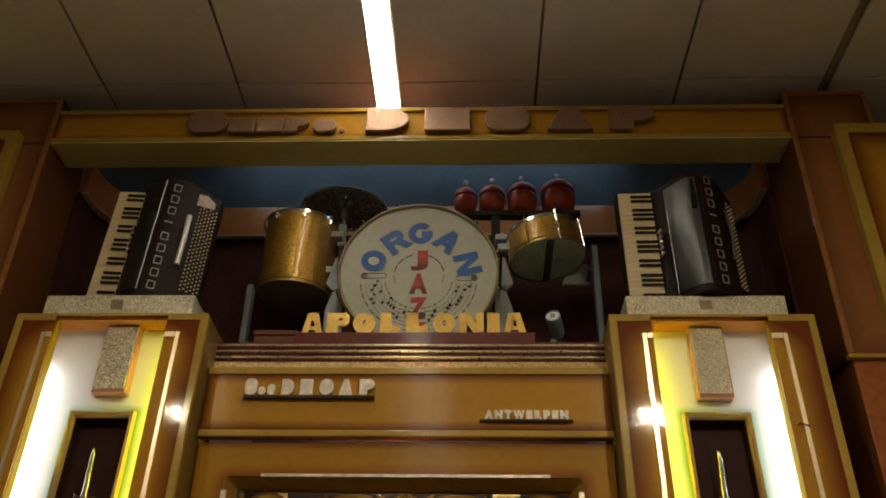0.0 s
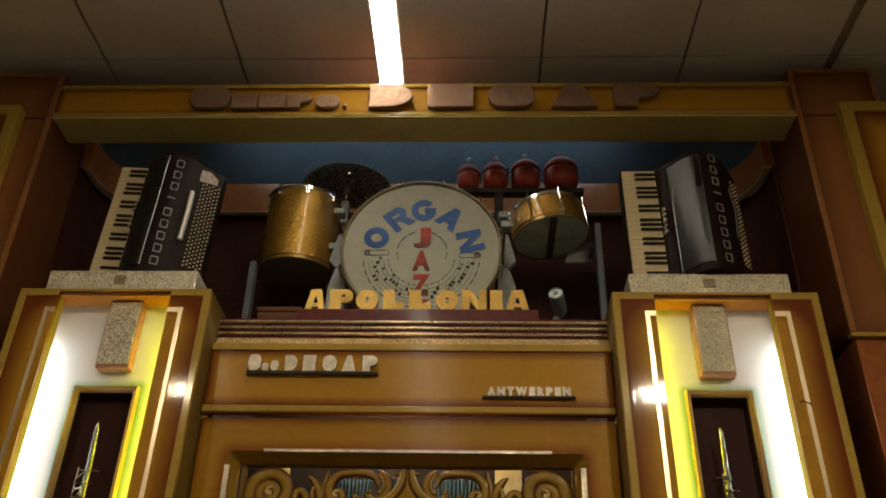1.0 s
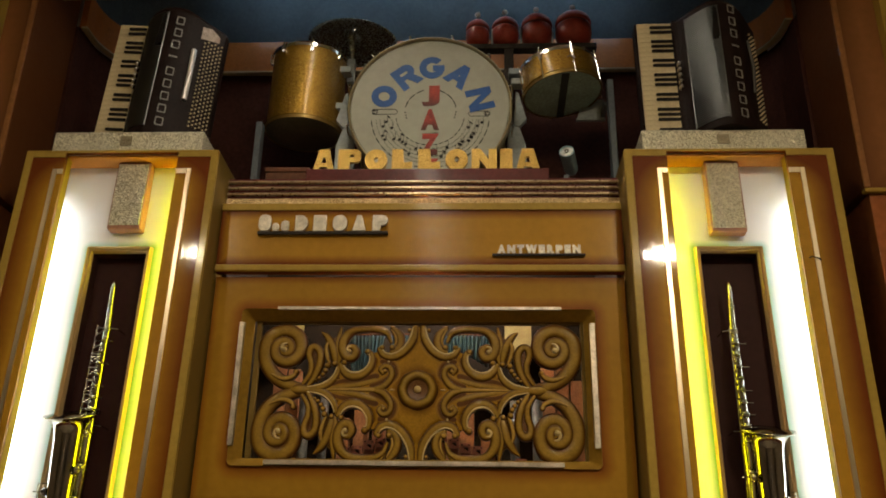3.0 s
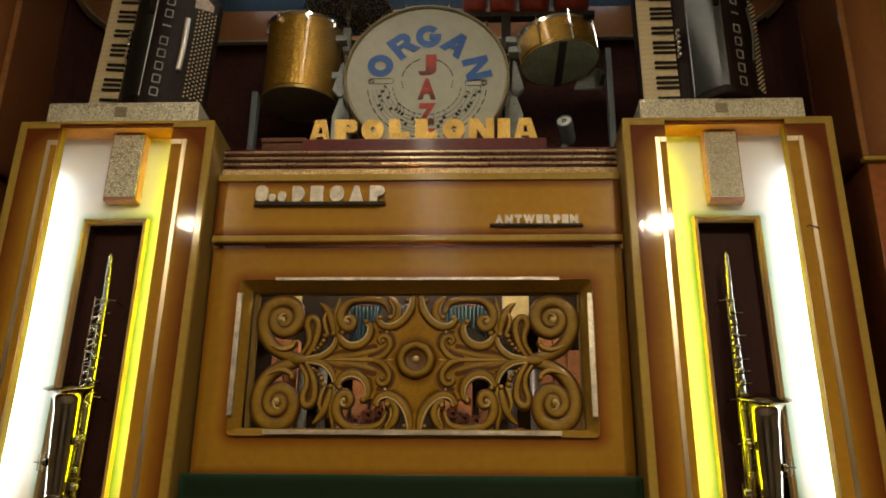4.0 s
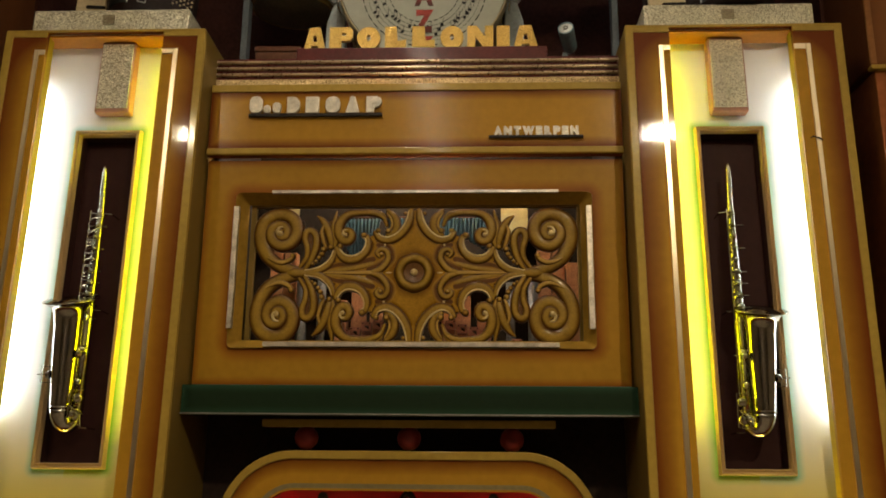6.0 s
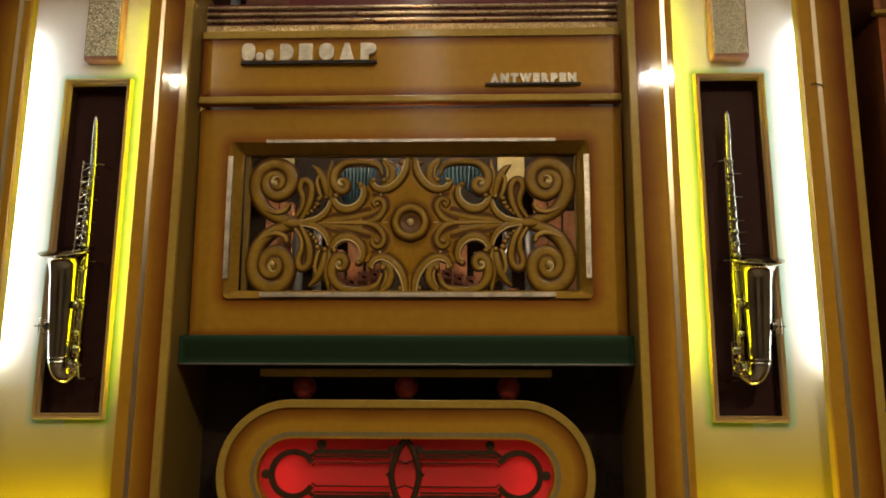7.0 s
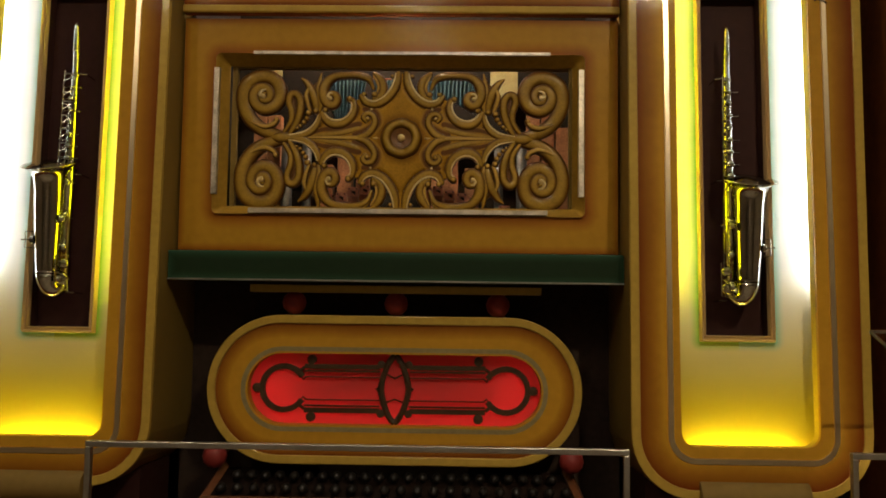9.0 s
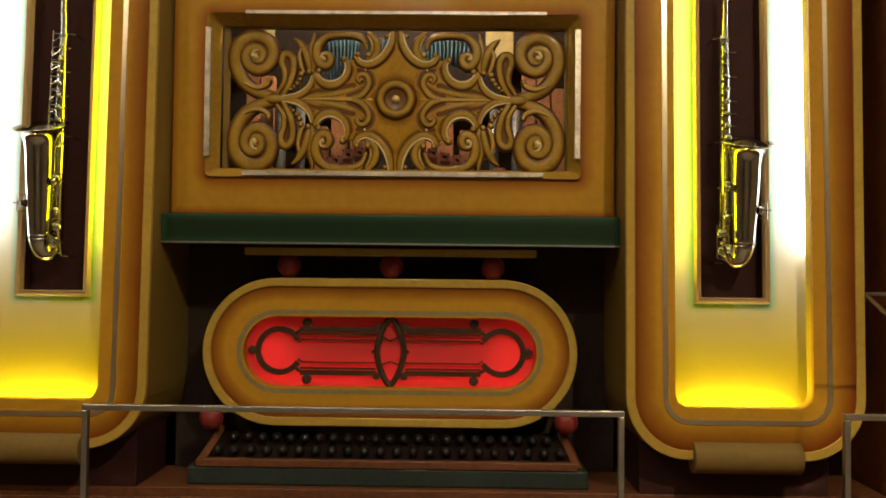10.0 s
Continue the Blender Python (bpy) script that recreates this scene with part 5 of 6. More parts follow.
def saxophone(s):
    m = pose(s * PX, 2.72, 0.943, LEAN_BACK)
    sx = thing("saxophone", m @ pose(0, 0.0, 0.56), "polished silver saxophone hung upright on a dark board", "saxophone", "saxophones in the pillars")
    bx, gx, by, gy = -0.028 * s, 0.014 if s > 0 else -0.008, 0.080, 0.042
    B = 0.56
    body = [(-0.029 * s, by - 0.012, 1.500 - B), (-0.028 * s, by - 0.010, 1.478 - B), (-0.027 * s, by - 0.004, 1.42 - B), (-0.028 * s, by, 1.36 - B), (bx, by, 1.30 - B), (bx, by, 0.66 - B)]
    part("body_tube", tube(body, [0.004, 0.0075, 0.009, 0.010, 0.0115, 0.0215], 18), sax_metal, sx, smooth=True)
    bow = []
    for i in range(13):
        a = radians(180 + 180 * i / 12)
        t = i / 12
        bow.append((bx + (gx - bx) * (0.5 + 0.5 * math.cos(a)) , by + (gy - by) * t, 0.66 - B + 0.052 * math.sin(a)))
    part("bow", tube(bow, [0.0215 + 0.0125 * i / 12 for i in range(13)], 20), sax_metal, sx, smooth=True)
    prof = [(0.031, 0.66), (0.0345, 0.72), (0.0390, 0.80), (0.0430, 0.88), (0.047, 0.93), (0.053, 0.965), (0.066, 0.988), (0.082, 1.000), (0.089, 1.002), (0.089, 0.9985), (0.08, 0.996), (0.064, 0.983), (0.051, 0.96), (0.044, 0.925), (0.039, 0.86), (0.030, 0.74)]
    tall = 0.91 if s > 0 else 1.0
    bm = lathe([(r + (0.003 if z < 0.93 else 0.0), (z - 0.66) * tall) for r, z in prof], n=36)
    for v in bm.verts:  # the mouth leans towards the front
        w = min(1.0, max(0.0, (v.co.z - 0.22 * tall) / 0.12))
        v.co.z += 0.42 * (v.co.y + 0.045) * w * w * (3 - 2 * w)
    part("bell", moved(bm, Matrix.Translation((gx, gy, 0.66 - B)) @ Matrix.Rotation(radians(-2), 4, "X") @ Matrix.Rotation(radians(2.5 * s), 4, "Y")), sax_metal, sx, smooth=True)
    part("bow_ring", lathe([(0.0345, 0), (0.0365, 0.004), (0.0345, 0.008)], at=(gx, gy, 0.655 - B), n=28), sax_metal, sx)
    part("neck_ring", lathe([(0.0105, 0), (0.015, 0.002), (0.015, 0.012), (0.0105, 0.014)], at=(bx, by, 1.315 - B), n=18), sax_metal, sx)
    # rods, posts, cups
    rx, ry = bx - (0.026 if s > 0 else 0.034), by - 0.018
    part("key_rod", tube([(rx, ry, 0.68 - B), (rx + 0.008, ry, 1.335 - B)], 0.0024, 6), sax_metal, sx)
    part("key_rod", tube([(bx - 0.012, by - 0.022, 0.70 - B), (bx - 0.008, by - 0.016, 1.25 - B)], 0.002, 6), sax_metal, sx)
    for i in range(9):
        z = 1.28 - 0.040 * i
        r = 0.0065 + 0.0009 * i
        t = i / 9
        cup = part("key_cup", lathe([(0, 0.010), (r * 0.7, 0.009), (r, 0.006), (r, 0.0)], (0, -1, 0), (bx + 0.001 * s, by - 0.012 - 0.006 * t, z - B), 16), sax_metal, sx, smooth=True)
        part("arm", tube([(bx, by - 0.024, z - B), (rx + 0.004, ry, z - B - 0.004)], 0.0018, 5), sax_metal, cup)
        part("post", tube([(bx, by - 0.01, z - 0.018 - B), (rx + 0.003, ry - 0.002, z - 0.018 - B)], 0.0026, 6), sax_metal, cup)
        if i % 2 == 0 or i > 4:
            part("pearl_touch", tube([(bx + 0.010, by - 0.01, z - B), (bx + 0.032, by - 0.012, z - 0.001 - B)], [0.0016, 0.0034], 6), sax_metal, cup)
    # ladder of rungs between the tube and its outer rod
    for i in range(7):
        z = 1.325 - 0.047 * i
        part("rung", tube([(bx, by - 0.012, z - B), (rx + 0.007 - 0.001 * i, ry - 0.001, z - B)], 0.0034, 6), sax_metal, sx)
        part("rung_brace", tube([(bx - 0.004, by - 0.014, z - 0.010 - B), (rx + 0.009, ry - 0.002, z - 0.026 - B), (rx + 0.006, ry - 0.002, z - 0.044 - B)], 0.0028, 6), sax_metal, sx)
    for i, z in enumerate((0.85, 0.745)):
        cup = part("key_cup", lathe([(0, 0.012), (0.009, 0.011), (0.0125, 0.007), (0.0125, 0.0)], (0, -1, 0), (bx - 0.004 * s, by - 0.02, z - B), 18), sax_metal, sx, smooth=True)
        part("arm", tube([(bx, by - 0.03, z - B), (rx, ry, z + 0.008 - B)], 0.002, 5), sax_metal, cup)
    # guards with rods at the sides
    for gx0, z, out in ((gx + 0.046 * s, 0.765, s), (bx - 0.012 * s, 0.64, -s), (bx - 0.01 * s, 0.835, -s)):
        gd = part("key_guard", tube([(gx0, 0.03, z - 0.026 - B), (gx0 + out * 0.022, 0.025, z - 0.026 - B), (gx0 + out * 0.022, 0.025, z + 0.026 - B), (gx0, 0.03, z + 0.026 - B)], 0.0022, 6), sax_metal, sx)
        part("guard_cup", lathe([(0, 0.010), (0.011, 0.009), (0.014, 0.004), (0.014, -0.004)], (out, 0, 0), (gx0, 0.03, z - B), 18), sax_metal, gd, smooth=True)
        part("guard_pin", tube([(gx0 + out * 0.005, 0.025, z - B), (gx0 + out * 0.036, 0.025, z - B)], 0.002, 6), sax_metal, gd)
    # long wire guard over the low keys
    lx = bx - (0.048 if s > 0 else 0.0)
    lx2 = lx + 0.040
    gd = part("long_guard", tube([(lx2, 0.03, 0.715 - B), (lx, 0.02, 0.715 - B), (lx, 0.02, 0.612 - B), (lx2, 0.03, 0.605 - B)], 0.0022, 6), sax_metal, sx)
    for z in (0.69, 0.635):
        part("guard_cup", lathe([(0, 0.010), (0.012, 0.009), (0.016, 0.004), (0.016, -0.004)], (0, -1, 0), ((lx + lx2) / 2, 0.034, z - B), 18), sax_metal, gd, smooth=True)
    part("guard_lever", tube([(lx + 0.004, 0.02, 0.665 - B), (lx2 - 0.004, 0.026, 0.64 - B), (lx2, 0.03, 0.60 - B)], 0.0026, 6), sax_metal, gd)
    # fixing pegs into the board
    for z in (1.33, 0.99, 0.60):
        part("peg", tube([(bx - 0.012 * s, by, z - B), (bx - 0.034 * s, by + 0.01, z - B), (bx - 0.036 * s, 0.149, z - B)], 0.0025, 6), sax_metal, sx)
    part("mouth_ligature", lathe([(0.0092, 0), (0.0108, 0.002), (0.0108, 0.008), (0.0092, 0.010)], at=(-0.027 * s, by - 0.004, 1.405 - B), n=14), sax_metal, sx)
    return sx


saxophone(-1)
saxophone(1)


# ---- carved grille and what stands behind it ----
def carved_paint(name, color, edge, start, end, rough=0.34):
    """Lacquer across a carved form: the crest in one colour, turning to the edge colour at its sides, airbrushed brown
    with the grooves' shade put in.
    """
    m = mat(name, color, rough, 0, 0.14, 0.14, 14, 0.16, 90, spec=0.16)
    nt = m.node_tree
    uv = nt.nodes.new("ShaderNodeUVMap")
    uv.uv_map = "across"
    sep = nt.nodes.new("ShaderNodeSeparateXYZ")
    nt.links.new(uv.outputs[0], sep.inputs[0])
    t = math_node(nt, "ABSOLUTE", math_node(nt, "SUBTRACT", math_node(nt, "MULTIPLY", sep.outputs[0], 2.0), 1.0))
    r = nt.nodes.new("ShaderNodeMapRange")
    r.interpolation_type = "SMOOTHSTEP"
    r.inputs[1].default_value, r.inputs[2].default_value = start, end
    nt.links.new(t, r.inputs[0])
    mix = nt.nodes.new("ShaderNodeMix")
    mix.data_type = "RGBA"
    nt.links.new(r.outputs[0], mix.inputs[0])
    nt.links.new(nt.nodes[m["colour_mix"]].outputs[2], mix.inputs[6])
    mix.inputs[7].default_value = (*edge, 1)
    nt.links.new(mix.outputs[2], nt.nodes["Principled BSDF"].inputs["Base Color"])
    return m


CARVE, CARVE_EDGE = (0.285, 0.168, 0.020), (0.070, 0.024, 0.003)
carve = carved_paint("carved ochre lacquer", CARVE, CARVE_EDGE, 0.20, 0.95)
carve_board = carved_paint("airbrushed and shaded carved ground", (0.30, 0.156, 0.014), (0.070, 0.024, 0.003), 0.02, 0.85)
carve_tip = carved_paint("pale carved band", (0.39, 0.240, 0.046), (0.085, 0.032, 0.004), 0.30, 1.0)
carve_soft = carved_paint("airbrushed scroll shade", (0.095, 0.035, 0.004), (0.28, 0.145, 0.013), 0.35, 1.0, 0.5)
carve_soft.node_tree.nodes["Principled BSDF"].inputs["Coat Weight"].default_value = 0.0
carve_board.node_tree.nodes["Principled BSDF"].inputs["Coat Weight"].default_value = 0.0
carve_board.node_tree.nodes["Principled BSDF"].inputs["Specular IOR Level"].default_value = 0.06
# darker browns of the recesses, with their shade put into the colour
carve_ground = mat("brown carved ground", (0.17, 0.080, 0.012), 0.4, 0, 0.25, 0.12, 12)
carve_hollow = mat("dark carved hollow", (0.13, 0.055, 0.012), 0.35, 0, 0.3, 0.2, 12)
# pale highlight put into the colour, for eyes, commas and rim beads
carve_eye = mat("pale painted highlight", (0.56, 0.42, 0.18), 0.30, 0, 0.4, 0.12, 30)
# a brown halo round the rosette, airbrushing and contact shade in one colour
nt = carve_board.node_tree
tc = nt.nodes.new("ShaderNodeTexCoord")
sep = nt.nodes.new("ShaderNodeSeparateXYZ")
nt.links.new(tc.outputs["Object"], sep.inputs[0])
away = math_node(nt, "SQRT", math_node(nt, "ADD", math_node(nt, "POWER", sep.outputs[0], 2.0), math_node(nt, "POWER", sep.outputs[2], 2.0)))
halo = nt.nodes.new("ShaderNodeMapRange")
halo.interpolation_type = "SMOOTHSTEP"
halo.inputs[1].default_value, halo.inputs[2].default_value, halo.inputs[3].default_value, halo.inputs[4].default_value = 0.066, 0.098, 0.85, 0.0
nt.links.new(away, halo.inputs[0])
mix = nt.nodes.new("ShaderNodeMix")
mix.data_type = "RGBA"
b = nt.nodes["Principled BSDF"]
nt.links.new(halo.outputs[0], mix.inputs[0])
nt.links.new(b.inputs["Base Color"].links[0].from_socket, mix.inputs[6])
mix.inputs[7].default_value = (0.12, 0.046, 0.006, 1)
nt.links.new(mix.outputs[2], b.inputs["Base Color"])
GZ = 2.083
grille = thing("carved_grille", pose(0.006, 2.957, GZ), "openwork carved wooden grille with volutes and a central rosette", "grille")


def smooth_path(pts, n=6):
    """A smooth curve through points of any dimension."""
    P = [Vector(p) for p in pts]
    out = []
    for i in range(len(P) - 1):
        a, b, c, d = P[max(i - 1, 0)], P[i], P[i + 1], P[min(i + 2, len(P) - 1)]
        for k in range(n):
            t = k / n
            out.append(0.5 * (2 * b + (c - a) * t + (2 * a - 5 * b + 4 * c - d) * t * t + (3 * b - a - 3 * c + d) * t ** 3))
    out.append(P[-1])
    return out


def carved(name, pts, material, sx, sz, y=0.0, rise=0.8, lift=0.0, label="", n=6, fat=1.10, rim=None):
    """A carved band along a plane curve of (x, z, half width), rounded across and at its ends.
    rise: its height as a share of the half width; lift: how far the end stands further out.
    fat: widens it; rim: a thin pale bead along that side of the band."""
    path = [Vector((p[0], p[1])) for p in smooth_path(pts, n)]
    wide = [max(p[2] * fat, 0.0015) for p in smooth_path(pts, n)]
    line = list(zip(path, wide))
    head, tail = (path[0] - path[1]).normalized(), (path[-1] - path[-2]).normalized()
    first, last, w0, w1 = path[0], path[-1], wide[0], wide[-1]
    ends = ((0.45, 0.88), (0.8, 0.6), (0.98, 0.2))
    path = [first + head * w0 * a for a, _ in ends[::-1]] + path + [last + tail * w1 * a for a, _ in ends]
    wide = [w0 * b for _, b in ends[::-1]] + wide + [w1 * b for _, b in ends]
    section = ((-1.0, 0.0), (-0.92, 0.42), (-0.72, 0.76), (-0.38, 0.95), (0.0, 1.0), (0.38, 0.95), (0.72, 0.76), (0.92, 0.42), (1.0, 0.0))
    bm = bmesh.new()
    uv = bm.loops.layers.uv.new("across")
    rows = []
    count = len(path)
    for i, (p, w) in enumerate(zip(path, wide)):
        d = (path[min(i + 1, count - 1)] - path[max(i - 1, 0)]).normalized()
        nrm = Vector((-d.y, d.x))
        out = y - lift * i / (count - 1)
        row = []
        for u, h in section:
            q = p + nrm * (u * w)
            row.append((bm.verts.new((sx * q.x, out - h * rise * w, sz * q.y)), (u + 1) / 2))
        for u in (1.0, -1.0):
            q = p + nrm * (u * w)
            row.append((bm.verts.new((sx * q.x, out + 0.016, sz * q.y)), (u + 1) / 2))
        rows.append(row)
    m = len(rows[0])
    for a, b in zip(rows, rows[1:]):
        for k in range(m):
            k2 = (k + 1) % m
            corners = (a[k], a[k2], b[k2], b[k])
            f = bm.faces.new([c[0] for c in corners])
            for loop, c in zip(f.loops, corners):
                loop[uv].uv = (c[1], 0.0)
    for row in (rows[0], rows[-1]):
        f = bm.faces.new([c[0] for c in row])
        for loop, c in zip(f.loops, row):
            loop[uv].uv = (c[1], 0.0)
    band = part(name, bm, material, grille, label, smooth=True)
    if rim:
        bead_line = []
        for i, (p, w) in enumerate(line):
            d = (line[min(i + 1, len(line) - 1)][0] - line[max(i - 1, 0)][0]).normalized()
            q = p + Vector((-d.y, d.x)) * (rim * 0.72 * w)
            bead_line.append((sx * q.x, y - rise * w * 0.62, sz * q.y))
        part("rim_bead", tube(bead_line, [max(0.0012, w * 0.24) for _, w in line], 8), carve_eye, band, smooth=True)
    return band


def bead(name, x, z, r, y, material, tall=0.8):
    bm = lathe([(0, r * tall), (r * 0.5, r * tall * 0.88), (r * 0.86, r * tall * 0.5), (r, 0.0), (r, -0.008)], (0, -1, 0), (x, y, z), 16)
    uv = bm.loops.layers.uv.new("across")
    for f in bm.faces:
        for loop in f.loops:
            loop[uv].uv = (0.5 + 0.5 * min(1.0, math.hypot(loop.vert.co.x - x, loop.vert.co.z - z) / r), 0.0)
    return part(name, bm, material, grille, smooth=True)


ARC_TOP = [(0.014, 0.240, 0.009), (0.018, 0.205, 0.012), (0.032, 0.170, 0.0125), (0.058, 0.138, 0.0125), (0.093, 0.121, 0.0125), (0.124, 0.129, 0.011), (0.139, 0.150, 0.009)]
ARC_MID = [(0.181, 0.141, 0.010), (0.167, 0.128, 0.009), (0.165, 0.099, 0.011), (0.179, 0.070, 0.0125), (0.206, 0.051, 0.014), (0.238, 0.049, 0.014), (0.263, 0.064, 0.012), (0.276, 0.087, 0.009)]
ARC_END = [(0.284, 0.079, 0.0075), (0.292, 0.052, 0.009), (0.309, 0.028, 0.011), (0.337, 0.010, 0.011), (0.371, 0.004, 0.009), (0.396, 0.002, 0.007)]
# solid heart of the carving, bounded by the hollow arcs
quarter = [(0.0, 0.238)] + [(p.x, p.y) for arc in (ARC_TOP, ARC_MID[1:], ARC_END) for p in smooth_path(arc, 5)]
outline = quarter + [(x, -z) for x, z in quarter[::-1]]
outline = outline + [(-x, z) for x, z in outline[::-1]]
clean = []
for p in outline:
    if not clean or (Vector(p) - Vector(clean[-1])).length > 0.002:
        clean.append(p)
if (Vector(clean[0]) - Vector(clean[-1])).length < 0.002:
    clean.pop()
bm = bmesh.new()
fr = [bm.verts.new((x, 0.0, z)) for x, z in clean]
bk = [bm.verts.new((x, 0.020, z)) for x, z in clean]
for i in range(len(clean)):
    j = (i + 1) % len(clean)
    bm.faces.new((fr[i], bk[i], bk[j], fr[j]))
bmesh.ops.triangle_fill(bm, edges=[bm.edges.get((fr[i], fr[(i + 1) % len(fr)])) for i in range(len(fr))], use_beauty=True)
bmesh.ops.triangle_fill(bm, edges=[bm.edges.get((bk[i], bk[(i + 1) % len(bk)])) for i in range(len(bk))], use_beauty=True)
faces = [f for f in bm.faces if all(abs(v.co.y) < 1e-5 for v in f.verts)]
bmesh.ops.inset_region(bm, faces=faces, thickness=0.010, depth=0.0)
bmesh.ops.inset_region(bm, faces=faces, thickness=0.017, depth=0.0)
inner = {v for f in faces for v in f.verts}
for v in inner:
    v.co.y -= 0.004
# the edges darken beside the bands, airbrushing with shade put into the colour
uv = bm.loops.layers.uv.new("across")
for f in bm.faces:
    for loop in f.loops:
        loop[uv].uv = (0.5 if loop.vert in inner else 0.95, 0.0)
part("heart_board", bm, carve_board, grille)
# rosette with a faintly lobed ring
bm = lathe([(0.034, 0.0), (0.039, 0.012), (0.050, 0.019), (0.061, 0.014), (0.068, 0.004), (0.072, -0.004)], (0, -1, 0), (0, -0.006, 0), 64)
uv = bm.loops.layers.uv.new("across")
for v in bm.verts:
    a = math.atan2(v.co.z, v.co.x)
    v.co.x, v.co.z = v.co.x * (1 + 0.018 * math.cos(8 * a)), v.co.z * (1 + 0.018 * math.cos(8 * a))
for f in bm.faces:
    for loop in f.loops:
        loop[uv].uv = (min(1.0, max(0.0, (math.hypot(loop.vert.co.x, loop.vert.co.z) - 0.034) / 0.036)), 0.0)
part("rosette_ring", bm, carve, grille, smooth=True)
part("rosette_cup", lathe([(0.0, -0.002), (0.02, 0.0), (0.035, 0.003)], (0, -1, 0), (0, -0.008, 0), 32), carve_hollow, grille, smooth=True)
part("rosette_boss", lathe([(0.0, 0.014), (0.007, 0.012), (0.012, 0.006), (0.013, 0.0)], (0, -1, 0), (0, -0.010, 0), 24), carve_eye, grille, smooth=True)
for s in (-1, 1):
    # the spine's small highlight, put in as a pale sliver
    part("rosette_pin", tube([(s * 0.080, -0.004, 0), (s * 0.088, -0.007, 0), (s * 0.100, -0.004, 0)], [0.001, 0.003, 0.001], 8), carve_eye, grille, smooth=True)
    carved("spine", [(0.122, 0, 0.010), (0.160, 0, 0.0085), (0.240, 0, 0.006), (0.345, 0, 0.003)], carve_tip, s, 1, -0.003, 0.6)
    carved("cross_leaf", [(0.372, 0, 0.006), (0.40, 0, 0.016), (0.43, 0, 0.018), (0.455, 0, 0.006)], carve, s, 1, 0.0, 0.6)
SCROLL = [(0.392, 0.001, 0.013), (0.440, 0.010, 0.016), (0.488, 0.028, 0.018), (0.526, 0.056, 0.0195), (0.552, 0.101, 0.021), (0.559, 0.154, 0.022), (0.544, 0.199, 0.022), (0.507, 0.224, 0.021), (0.468, 0.223, 0.0205), (0.437, 0.198, 0.0195), (0.427, 0.153, 0.019), (0.446, 0.114, 0.018), (0.483, 0.100, 0.017), (0.515, 0.121, 0.0165), (0.523, 0.155, 0.0155), (0.505, 0.180, 0.0145), (0.478, 0.180, 0.0135), (0.462, 0.159, 0.0125), (0.469, 0.136, 0.0115), (0.488, 0.133, 0.0105), (0.496, 0.148, 0.009), (0.485, 0.156, 0.007)]
ARCH = [(0.101, 0.184, 0.005), (0.114, 0.214, 0.007), (0.146, 0.231, 0.009), (0.196, 0.234, 0.0095), (0.240, 0.226, 0.0115), (0.268, 0.196, 0.0145), (0.274, 0.158, 0.015), (0.260, 0.124, 0.014), (0.237, 0.119, 0.0125), (0.225, 0.139, 0.0115), (0.234, 0.158, 0.010), (0.251, 0.158, 0.0085), (0.257, 0.142, 0.007), (0.248, 0.138, 0.005)]
